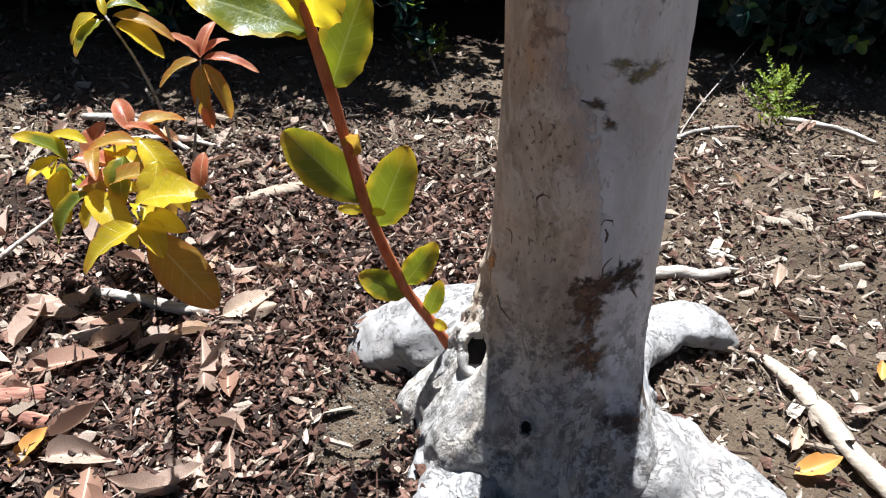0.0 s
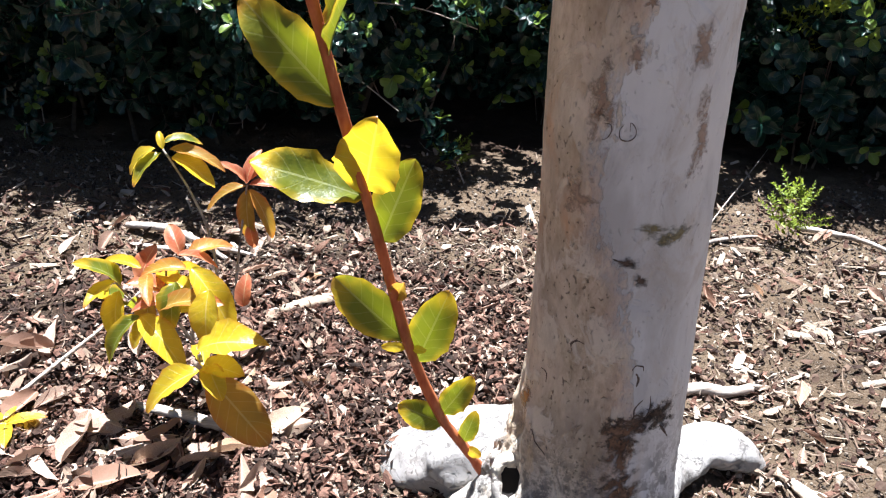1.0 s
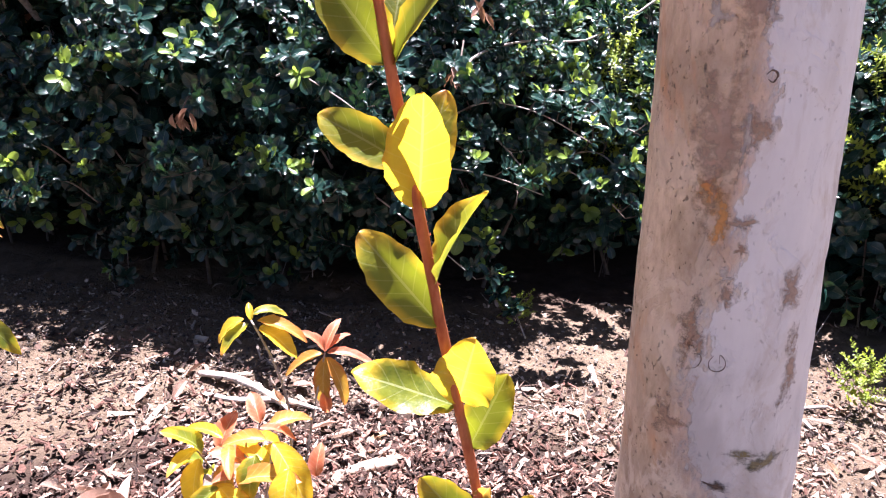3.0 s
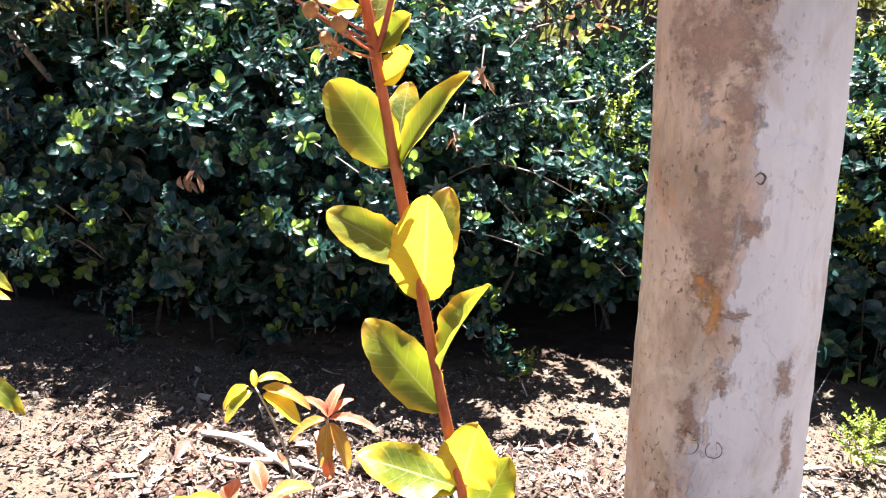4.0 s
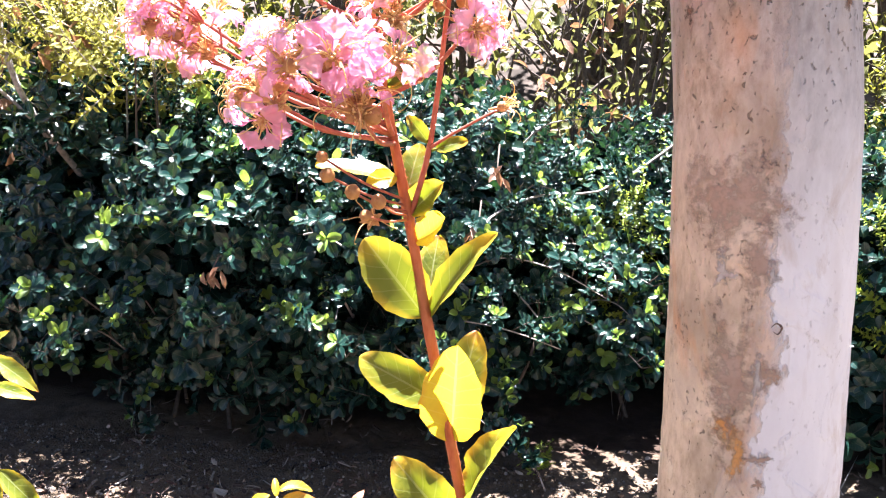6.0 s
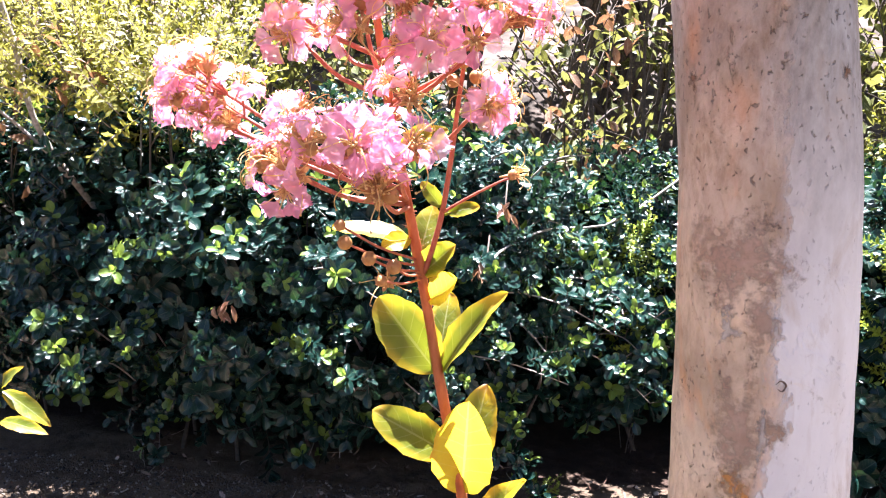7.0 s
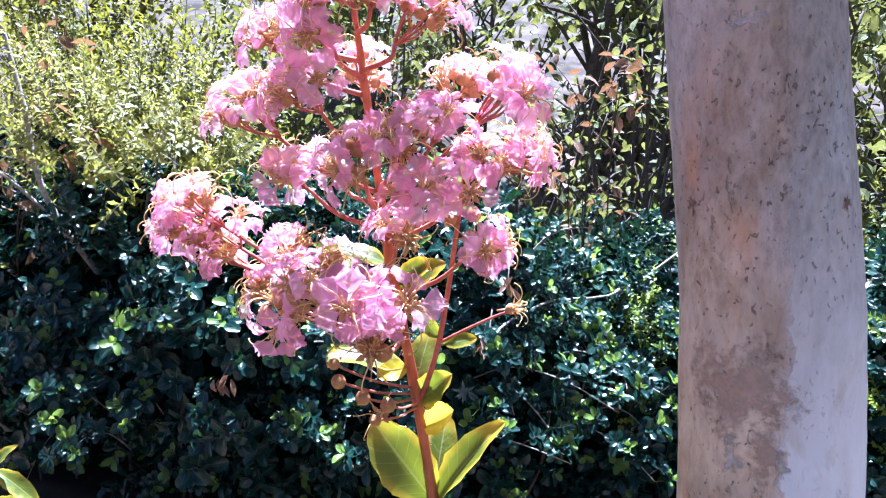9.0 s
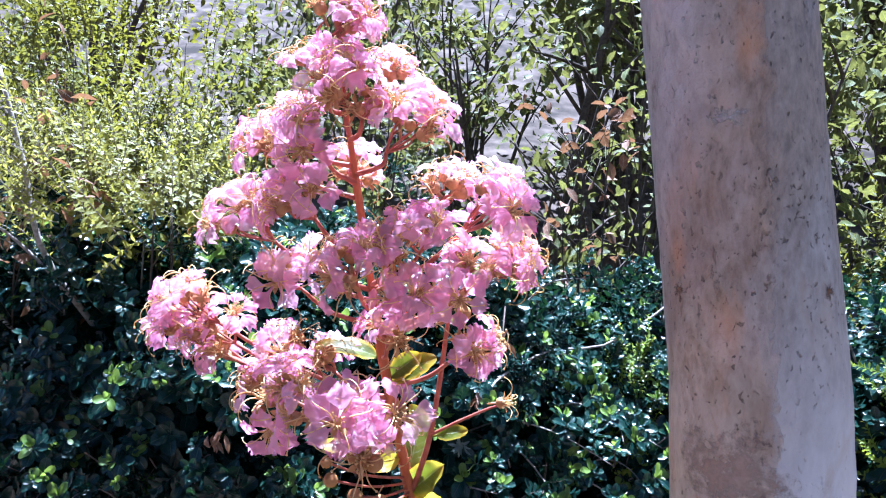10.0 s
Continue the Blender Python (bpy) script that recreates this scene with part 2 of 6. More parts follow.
    m["hollow"] = n.surface(n.ramp(n.noise(80.0, 4.0), (0.3, (0.004, 0.003, 0.003)), (0.7, (0.012, 0.008, 0.006))), 0.9)
    # soil: pale sandy loam, darker humus between, small grit; hedge shade is painted in as well
    n = Nodes("sandy_soil")
    co = n.coords()
    big = n.noise(1.7, 5.0, 0.6, co)
    mid = n.noise(22.0, 6.0, 0.65, co)
    fine = n.noise(260.0, 4.0, 0.7, co)
    grit = n.voronoi(190.0, co)
    col = n.ramp(n.math("ADD", n.math("MULTIPLY", big, 0.45), n.math("MULTIPLY", mid, 0.55)), (0.36, (0.036, 0.024, 0.015)), (0.50, (0.11, 0.077, 0.049)), (0.66, (0.18, 0.134, 0.088)))
    col = n.mix(n.ramp(fine, (0.35, 0.5), (0.6, 0.0)), col, (0.12, 0.09, 0.065))
    col = n.mix(n.ramp(grit, (0.15, 0.4), (0.32, 0.0)), col, n.mix(n.noise(90.0, 2.0), (0.06, 0.045, 0.034), (0.27, 0.235, 0.19)))
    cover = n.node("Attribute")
    cover.attribute_name = "humus_shade"
    humus_shade = n.ramp(n.math("ADD", n.math("MULTIPLY", mid, 0.5), n.math("MULTIPLY", fine, 0.5)), (0.35, (0.014, 0.009, 0.007)), (0.55, (0.038, 0.023, 0.017)), (0.7, (0.085, 0.054, 0.040)))
    col = n.mix(n.ramp(n.math("ADD", cover.outputs["Fac"], n.math("MULTIPLY", n.math("SUBTRACT", mid, 0.5), 0.9)), (0.35, 0.0), (0.65, 0.9)), col, humus_shade)
    # dry thatch and litter on the slope behind
    slope = n.node("Attribute")
    slope.attribute_name = "thatch"
    straw = n.ramp(n.noise(2.6, 4.0, 0.55, co), (0.36, (0.025, 0.020, 0.015)), (0.50, (0.06, 0.047, 0.037)), (0.64, (0.11, 0.087, 0.07)))
    col = n.mix(slope.outputs["Fac"], col, straw)
    rough_ground = n.math("SUBTRACT", 1.0, n.math("MULTIPLY", slope.outputs["Fac"], 0.85))
    m["soil"] = n.surface(col, 0.95, n.bump(n.math("MULTIPLY", rough_ground, n.math("ADD", n.math("MULTIPLY", fine, 0.6), n.math("ADD", n.math("MULTIPLY", mid, 0.8), n.math("MULTIPLY", n.noise(75.0, 4.0, 0.7), 0.7)))), 1.0, 0.011), spec=0.1)
    # mulch flakes
    n = Nodes("bark_mulch")
    r = n.node("NewGeometry").outputs["Random Per Island"]
    co = n.coords()
    col = n.ramp(r, (0.0, (0.014, 0.009, 0.007)), (0.35, (0.042, 0.021, 0.015)), (0.62, (0.115, 0.055, 0.038)), (0.84, (0.22, 0.125, 0.09)), (0.94, (0.30, 0.205, 0.15)), (1.0, (0.50, 0.41, 0.33)))
    g = n.noise(180.0, 4.0, 0.65, co)
    col = n.mix(n.ramp(g, (0.3, 0.55), (0.6, 0.0)), col, (0.05, 0.035, 0.025))
    m["mulch"] = n.surface(col, 0.85, n.bump(g, 1.0, 0.004), spec=0.2)
    n = Nodes("pale_chip_mulch")
    r = n.node("NewGeometry").outputs["Random Per Island"]
    col = n.ramp(r, (0.0, (0.03, 0.02, 0.015)), (0.25, (0.075, 0.045, 0.032)), (0.45, (0.14, 0.095, 0.067)), (0.72, (0.25, 0.19, 0.14)), (1.0, (0.46, 0.39, 0.31)))
    g = n.noise(180.0, 4.0, 0.65)
    col = n.mix(n.ramp(g, (0.3, 0.5), (0.58, 0.0)), col, (0.09, 0.06, 0.045))
    m["mulch_pale"] = n.surface(col, 0.85, n.bump(g, 0.8, 0.0015), spec=0.2)
    n = Nodes("wood_chip_pale")
    co = n.coords()
    r = n.node("ObjectInfo").outputs["Random"]
    g = n.noise(60.0, 5.0, 0.6, co, (0.25, 3.0, 3.0))
    col = n.ramp(n.math("ADD", n.math("MULTIPLY", g, 0.6), n.math("MULTIPLY", r, 0.4)), (0.25, (0.12, 0.082, 0.056)), (0.5, (0.29, 0.23, 0.17)), (0.75, (0.45, 0.39, 0.315)))
    m["chip"] = n.surface(col, 0.8, n.bump(g, 0.9, 0.0015), spec=0.2)
    n = Nodes("weathered_stick")
    co = n.coords()
    g = n.noise(45.0, 6.0, 0.65, co, (0.3, 3.0, 3.0))
    col = n.ramp(g, (0.32, (0.13, 0.10, 0.08)), (0.5, (0.37, 0.32, 0.27)), (0.68, (0.56, 0.51, 0.45)))
    m["stick"] = n.surface(col, 0.8, n.bump(g, 0.9, 0.0015), spec=0.2)
    n = Nodes("grey_twig")
    co = n.coords()
    g = n.noise(90.0, 5.0, 0.65, co)
    m["twig"] = n.surface(n.ramp(g, (0.3, (0.12, 0.10, 0.085)), (0.65, (0.36, 0.32, 0.28))), 0.8, n.bump(g, 0.7, 0.001), spec=0.2)
    n = Nodes("dark_branch")
    g = n.noise(60.0, 5.0, 0.65)
    m["branch"] = n.surface(n.ramp(g, (0.3, (0.035, 0.026, 0.02)), (0.7, (0.11, 0.085, 0.065))), 0.85, n.bump(g, 0.7, 0.002), spec=0.2)
    # dry leaves
    n = Nodes("dry_leaf")
    uv = n.node("UVMap").outputs[0]
    sep = n.node("SeparateXYZ")
    n.link(uv, sep.inputs[0])
    across = n.math("MULTIPLY", n.math("ABSOLUTE", n.math("SUBTRACT", sep.outputs[1], 0.5)), 2.0)
    r = n.node("ObjectInfo").outputs["Random"]
    col = n.ramp(r, (0.0, (0.26, 0.14, 0.09)), (0.20, (0.25, 0.145, 0.10)), (0.50, (0.35, 0.245, 0.185)), (0.85, (0.47, 0.385, 0.31)), (1.0, (0.52, 0.32, 0.17)))
    g = n.noise(60.0, 5.0, 0.6)
    col = n.mix(n.ramp(g, (0.38, 0.65), (0.6, 0.0)), col, (0.20, 0.11, 0.07))
    col = n.mix(n.math("MULTIPLY", n.math("LESS_THAN", across, 0.07), 0.4), col, (0.62, 0.52, 0.38))
    m["dry"] = n.surface(col, 0.6, n.bump(n.noise(150.0, 3.0), 0.6, 0.001), 0.22, col, 0.3)
    # leaves of the crape myrtle
    m["leaf"] = leaf_material("young_crape_leaf", (0.050, 0.080, 0.008), (0.17, 0.19, 0.014), (0.80, 0.50, 0.02), (0.23, 0.26, 0.007), 0.38, 0.50, edge_at=0.62, vein_pale=0.36)
    m["leaf_gold"] = leaf_material("golden_crape_leaf", (0.34, 0.27, 0.02), (0.60, 0.46, 0.02), (0.50, 0.22, 0.02), (0.98, 0.72, 0.015), 0.34, 0.56)
    m["leaf_bronze"] = leaf_material("bronze_crape_leaf", (0.19, 0.10, 0.02), (0.36, 0.22, 0.03), (0.42, 0.09, 0.03), (0.72, 0.42, 0.03), 0.40, 0.48, edge_at=0.6)
    m["leaf_red"] = leaf_material("red_crape_leaf", (0.28, 0.05, 0.025), (0.42, 0.15, 0.07), (0.55, 0.26, 0.16), (0.80, 0.22, 0.06), 0.38, 0.45, edge_at=0.6)
    n = Nodes("red_stem")
    g = n.noise(130.0, 4.0, 0.6, None, (1.0, 1.0, 0.3))
    col = n.ramp(g, (0.3, (0.36, 0.085, 0.03)), (0.7, (0.56, 0.20, 0.08)))
    m["stem"] = n.surface(col, 0.5, n.bump(g, 0.6, 0.0008), 0.28, col)
    n = Nodes("pink_pedicel")
    g = n.noise(130.0, 3.0)
    col = n.ramp(g, (0.3, (0.34, 0.075, 0.05)), (0.7, (0.50, 0.17, 0.10)))
    m["pedicel"] = n.surface(col, 0.5, None, 0.2, col)
    n = Nodes("petal_pink")
    uv = n.node("UVMap").outputs[0]
    sep = n.node("SeparateXYZ")
    n.link(uv, sep.inputs[0])
    r = n.node("ObjectInfo").outputs["Random"]
    g = n.noise(220.0, 3.0, 0.6, None, (1.0, 1.0, 1.0))
    col = n.mix(r, (1.0, 0.34, 0.60), (1.0, 0.62, 0.79))
    col = n.mix(n.ramp(sep.outputs[0], (0.0, 0.8), (0.30, 0.0)), col, (0.92, 0.30, 0.46))
    col = n.mix(n.ramp(g, (0.4, 0.2), (0.6, 0.0)), col, (1.0, 0.58, 0.78))
    n.surface(col, 0.6, n.bump(g, 0.5, 0.0006), 0.62, n.mix(0.15, col, (1.0, 0.80, 0.90)), 0.2)
    thin = n.node("MixShader")
    thin.inputs[0].default_value = 0.43
    n.link(n.out.inputs[0].links[0].from_socket, thin.inputs[1])
    n.link(n.node("BsdfTransparent").outputs[0], thin.inputs[2])
    n.link(thin.outputs[0], n.out.inputs[0])
    m["petal"] = n.mat
    n = Nodes("gold_stamen")
    m["stamen"] = n.surface(n.ramp(n.noise(90.0), (0.3, (0.52, 0.30, 0.08)), (0.7, (0.80, 0.62, 0.30))), 0.5, None, 0.3, (0.85, 0.55, 0.2))
    n = Nodes("calyx_tan")
    g = n.noise(160.0, 4.0)
    col = n.ramp(g, (0.3, (0.36, 0.15, 0.055)), (0.7, (0.58, 0.33, 0.13)))
    m["calyx"] = n.surface(col, 0.5, n.bump(g, 0.6, 0.0006), 0.22, col)
    n = Nodes("flower_bud")
    g = n.noise(140.0, 4.0)
    col = n.ramp(g, (0.3, (0.30, 0.115, 0.035)), (0.7, (0.50, 0.27, 0.08)))
    m["bud"] = n.surface(col, 0.5, n.bump(g, 0.6, 0.0008), 0.15, col)
    # hedge and shrubs behind
    m["hedge"] = leaf_material("glossy_hedge_leaf", (0.003, 0.0145, 0.0125), (0.009, 0.031, 0.0245), (0.018, 0.045, 0.025), (0.04, 0.12, 0.02), 0.22, 0.10, 7.0, True, 0.34, 0.85, 0.12)
    m["hedge_young"] = leaf_material("young_hedge_leaf", (0.06, 0.13, 0.02), (0.14, 0.22, 0.03), (0.14, 0.20, 0.03), (0.36, 0.48, 0.05), 0.34, 0.42, 6.0, True, 0.5, 0.85, 0.3)
    m["feather"] = leaf_material("feathery_shrub_leaf", (0.055, 0.068, 0.007), (0.165, 0.16, 0.015), (0.16, 0.14, 0.02), (0.25, 0.235, 0.016), 0.45, 0.40, 3.0, True, 0.25)
    # lighter copy of the feathery leaf, with sunlight painted into its colour
    m["feather_sunlit"] = leaf_material("sunlit_feathery_leaf", (0.12, 0.125, 0.02), (0.28, 0.265, 0.045), (0.27, 0.235, 0.04), (0.42, 0.385, 0.05), 0.45, 0.5, 3.0, True, 0.3)
    m["bright"] = leaf_material("bright_green_leaf", (0.09, 0.16, 0.015), (0.21, 0.27, 0.02), (0.24, 0.26, 0.03), (0.42, 0.47, 0.03), 0.45, 0.45, 3.0, True)
    m["brush"] = leaf_material("dusty_brush_leaf", (0.04, 0.058, 0.02), (0.12, 0.13, 0.04), (0.16, 0.13, 0.045), (0.30, 0.29, 0.05), 0.55, 0.32, 3.0, True, 0.12)
    m["dead"] = leaf_material("dead_brown_leaf", (0.10, 0.045, 0.025), (0.24, 0.12, 0.06), (0.18, 0.09, 0.05), (0.34, 0.16, 0.06), 0.7, 0.25, 3.0, True)
    return m


M = make_materials()


# ---- mesh building ----
class MB:
    """Collects vertices with blade coordinates and faces with a material slot each."""

    def __init__(self):
        self.v, self.uv, self.f, self.s = [], [], [], []

    def add(self, verts, uvs, faces, slot=0):
        b = len(self.v)
        self.v += verts
        self.uv += uvs
        self.f += [tuple(i + b for i in f) for f in faces]
        self.s += [slot] * len(faces)

    def mesh(self, name, mats, smooth=True):
        me = bpy.data.meshes.new(name)
        me.from_pydata([tuple(p) for p in self.v], [], self.f)
        for mt in mats:
            me.materials.append(mt)
        me.polygons.foreach_set("material_index", self.s)
        me.polygons.foreach_set("use_smooth", [smooth] * len(self.f))
        lay = me.uv_layers.new(name="UVMap")
        idx = np.empty(len(me.loops), dtype=np.int32)
        me.loops.foreach_get("vertex_index", idx)
        lay.data.foreach_set("uv", np.array(self.uv, dtype=np.float32)[idx].ravel())
        me.update()
        return me


def part(name, mb, mats, parent=None, label="", smooth=True):
    """Links what mb holds as one mesh object, under parent if one is given."""
    mats = mats if isinstance(mats, (list, tuple)) else [mats]
    ob = new(name, mb.mesh(name, mats, smooth))
    if parent is not None:
        ob.parent = parent
    return tagged(ob, label)


def piece(name, mesh, parent, m, label=""):
    """One more object on a mesh that alike pieces share."""
    ob = new(name, mesh)
    ob.parent = parent
    ob.matrix_local = m
    return tagged(ob, label)


def thing(name, place, label, category, group="", kind=""):
    ob = new(name)
    ob.location = place
    ob.empty_display_size = 0.02
    return tagged(ob, label, category, group, kind)


def frame_of(d, hint=(0, 0, 1)):
    d = Vector(d).normalized()
    h = Vector(hint)
    side = d.cross(h)
    if side.length < 1e-4:
        side = d.cross(Vector((1, 0, 0.01)))
    side.normalize()
    return d, side, side.cross(d).normalized()


def tube(mb, pts, radii, sides=8, slot=0, knobby=0.0, cap=True, seed=0.0, flat=1.0):
    """A tapered round tube along pts."""
    pts = [Vector(p) for p in pts]
    verts, uvs, faces = [], [], []
    for i, p in enumerate(pts):
        d = (pts[min(i + 1, len(pts) - 1)] - pts[max(i - 1, 0)]).normalized()
        _, a, b = frame_of(d, (0.13, 0.2, 0.97) if abs(d.z) < 0.9 else (0.1, 1, 0))
        for k in range(sides):
            w = 2 * math.pi * k / sides
            out = a * math.cos(w) + b * math.sin(w)
            r = radii[i]
            if knobby:
                q = p + out * r
                r *= 1 + knobby * noise.noise(q * (0.55 / max(radii)) + Vector((seed, 0, 0))) + 0.5 * knobby * noise.noise(q * (1.6 / max(radii)) + Vector((seed, 7, 0))) + 0.22 * knobby * noise.noise(q * (4.5 / max(radii)) + Vector((seed, 3, 0)))
            o = out * r
            verts.append(p + Vector((o.x, o.y, o.z * flat)))
            uvs.append((i / max(1, len(pts) - 1), k / sides))
    for i in range(len(pts) - 1):
        for k in range(sides):
            k2 = (k + 1) % sides
            faces.append((i * sides + k, i * sides + k2, (i + 1) * sides + k2, (i + 1) * sides + k))
    if cap:
        faces.append(tuple(range(sides - 1, -1, -1)))
        faces.append(tuple((len(pts) - 1) * sides + k for k in range(sides)))
    mb.add(verts, uvs, faces, slot)


def spline(pts, n):
    """A smooth line of n points through pts."""
    pts = [Vector(p) for p in pts]
    out = []
    for i in range(n):
        u = i / (n - 1) * (len(pts) - 1)
        k = min(int(u), len(pts) - 2)
        t = u - k
        a, b, c, d = pts[max(k - 1, 0)], pts[k], pts[k + 1], pts[min(k + 2, len(pts) - 1)]
        out.append(0.5 * ((2 * b) + (c - a) * t + (2 * a - 5 * b + 4 * c - d) * t * t + (3 * b - a - 3 * c + d) * t ** 3))
    return out


def blade(mb, base, along, up, width, slot=0, nu=6, nv=4, fold=0.25, droop=0.2, wave=0.0, belly=0.45, seed=0.0, point=1.0, twist=0.0):
    """A leaf blade from base, as long as the vector along; up is the way its face looks. belly: where it is widest; droop bends the tip
    back; fold lifts the margins; wave ripples them."""
    length = Vector(along).length
    d, side, nrm = frame_of(along, up)
    base = Vector(base)
    verts, uvs, faces = [], [], []
    e = math.log(0.5) / math.log(belly)
    for i in range(nu + 1):
        u = i / nu if point > 0.7 else 0.5 - 0.5 * math.cos(math.pi * i / nu)
        s = u ** e
        half = 0.5 * width * max(0.0, math.sin(math.pi * s)) ** (0.62 if u < belly else 0.78 * point)
        half = max(half * (1 + 0.035 * math.sin(31 * u + seed) + 0.025 * math.sin(57 * u + 2 * seed)), width * 0.02)
        mid = base + d * (length * u) + nrm * (length * (-droop * u * u + droop * 0.35 * u))
        tw = twist * u
        sd = side * math.cos(tw) + nrm * math.sin(tw)
        nm = nrm * math.cos(tw) - side * math.sin(tw)
        for j in range(nv + 1):
            v = j / nv * 2 - 1
            rip = wave * width * math.sin(9 * u + seed * 5 + v * 1.3) * abs(v) + wave * 0.6 * width * math.sin(23 * u + seed * 3 - v) * abs(v) ** 2
            verts.append(mid + sd * (half * v) + nm * (fold * half * abs(v) ** 1.3 + rip))
            uvs.append((u, (v + 1) / 2))
    for i in range(nu):
        for j in range(nv):
            a = i * (nv + 1) + j
            faces.append((a, a + 1, a + nv + 2, a + nv + 1))
    mb.add(verts, uvs, faces, slot)


def ball(mb, c, r, slot=0, squash=1.0, axis=(0, 0, 1), rings=5, sides=8, ribs=0.0):
    """A round bud, ribbed if wanted, flattened along its axis."""
    d, a, b = frame_of(axis, (0.3, 1, 0.2))
    c = Vector(c)
    verts, uvs, faces = [], [], []
    for i in range(rings + 1):
        t = math.pi * i / rings
        for k in range(sides):
            w = 2 * math.pi * k / sides
            rr = r * (1 + (ribs if k % 2 else -ribs) * math.sin(t))
            verts.append(c + d * (-math.cos(t) * r * squash) + (a * math.cos(w) + b * math.sin(w)) * (math.sin(t) * rr + 1e-5))
            uvs.append((i / rings, k / sides))
    for i in range(rings):
        for k in range(sides):
            k2 = (k + 1) % sides
            faces.append((i * sides + k, i * sides + k2, (i + 1) * sides + k2, (i + 1) * sides + k))
    mb.add(verts, uvs, faces, slot)


def flake(mb, c, yaw, length, width, thick, tip, rng, slot=0):
    """A torn flake of wood or bark: a warped box with a ragged end."""
    m = Matrix.Translation(c) @ Euler((tip[0], tip[1], yaw)).to_matrix().to_4x4()
    bend = rng.uniform(-0.25, 0.25) * length
    vs = []
    for u in (-0.5, 0.5):
        for v, w in ((-0.5, 0), (0.5, 0), (0.5, 1), (-0.5, 1)):
            k = rng.uniform(0.35, 1.0)
            vs.append(m @ Vector((u * length + rng.uniform(-0.15, 0.15) * length, v * width * k + bend * u * u, w * thick + rng.uniform(-0.3, 0.3) * thick + rng.uniform(-0.08, 0.08) * length)))
    mb.add(vs, [(0, 0)] * 8, [(3, 2, 1, 0), (4, 5, 6, 7), (0, 1, 5, 4), (1, 2, 6, 5), (2, 3, 7, 6), (3, 0, 4, 7)], slot)


ICO = [Vector(p).normalized() for p in ((-1, 1.618, 0), (1, 1.618, 0), (-1, -1.618, 0), (1, -1.618, 0), (0, -1, 1.618), (0, 1, 1.618), (0, -1, -1.618), (0, 1, -1.618), (1.618, 0, -1), (1.618, 0, 1), (-1.618, 0, -1), (-1.618, 0, 1))]
ICO_F = [(0, 11, 5), (0, 5, 1), (0, 1, 7), (0, 7, 10), (0, 10, 11), (1, 5, 9), (5, 11, 4), (11, 10, 2), (10, 7, 6), (7, 1, 8), (3, 9, 4), (3, 4, 2), (3, 2, 6), (3, 6, 8), (3, 8, 9), (4, 9, 5), (2, 4, 11), (6, 2, 10), (8, 6, 7), (9, 8, 1)]


def crumb(mb, c, size, rng):
    """A crumpled bit of bark: a knobbly, flattened lump."""
    m = Euler((rng.uniform(-0.9, 0.9), rng.uniform(-0.9, 0.9), rng.uniform(0, 6.28))).to_matrix()
    sx, sy, sz = size * rng.uniform(0.7, 1.5), size * rng.uniform(0.4, 0.9), size * rng.uniform(0.15, 0.5)
    c = Vector(c)
    vs = []
    for p in ICO:
        k = rng.uniform(0.45, 1.25)
        vs.append(c + m @ Vector((p.x * sx * k, p.y * sy * k, p.z * sz * k + 0.35 * sx * (p.x * p.x - 0.4) * rng.uniform(-0.3, 1.0))))
    mb.add(vs, [(0, 0)] * 12, ICO_F)


def shred(mb, c, length, width, rng):
    """A thin curled shred of bark or dry leaf."""
    a = rng.uniform(0, 6.28)
    blade(mb, c, Vector((math.cos(a), math.sin(a), rng.uniform(-0.2, 0.35))) * length, (rng.gauss(0, 0.5), rng.gauss(0, 0.5), 1), width, 0, 4, 2, rng.uniform(-1.5, 1.5), rng.uniform(-0.8, 0.8), 0.1, 0.5, rng.random() * 6, 0.5, rng.uniform(-1.5, 1.5))


# ---- ground ----
def ground_height(x, y):
    """Gentle fall to +x, clods and dips, and the dry slope that rises behind the hedge."""
    near = max(0.0, 1 - max(abs(x) / 3.0, abs(y - 1.2) / 3.0))
    h = -0.045 * max(-2.5, min(2.5, x))
    h += 0.016 * noise.noise((x * 3.1, y * 3.1, 0)) + near * (0.015 * noise.noise((x * 11, y * 11, 3)) + 0.009 * noise.noise((x * 31, y * 31, 5)) + 0.0035 * noise.noise((x * 83, y * 83, 9)))
    if y > 4.2:
        s = y - 4.2
        h += 0.60 * s * s / (s + 3.0) + 0.25 * noise.noise((x * 0.3, y * 0.3, 1)) * min(1.0, s / 4)
    return h


def bare(x, y):
    """How much bare soil shows at a place: sandy patches by the roots and to the right."""
    v = math.exp(-((x + 0.05 + 0.04 * noise.noise((x * 14, y * 14, 5))) / 0.085) ** 2 - ((y - 0.62 + 0.05 * noise.noise((x * 14, y * 14, 6))) / 0.15) ** 2)
    v = max(v, 0.9 * math.exp(-((x - 0.62) / 0.16) ** 2 - ((y - 0.72) / 0.2) ** 2))
    v = max(v, 0.72 * math.exp(-((x + 1.0) / 0.38) ** 2 - ((y - 1.25) / 0.38) ** 2))
    if x > 0.22:
        v = max(v, 0.75 * min(1.0, max(0.0, 3.2 * noise.noise((x * 4.5, y * 4.5, 12)) + 0.25)))
    v = max(v, min(0.93, max(0.0, (y - 1.22) / 0.36)))
    return v + 0.25 * noise.noise((x * 6, y * 6, 2))


def is_dark(x, y):
    """Where the dark shredded mulch lies rather than pale chips."""
    return x + 0.25 * noise.noise((x * 3, y * 3, 8)) < 0.16 and y < 1.25 + 0.3 * noise.noise((x * 4, y * 4, 6))


def ease(a, b, v):
    t = max(0.0, min(1.0, (v - a) / (b - a)))
    return t * t * (3 - 2 * t)


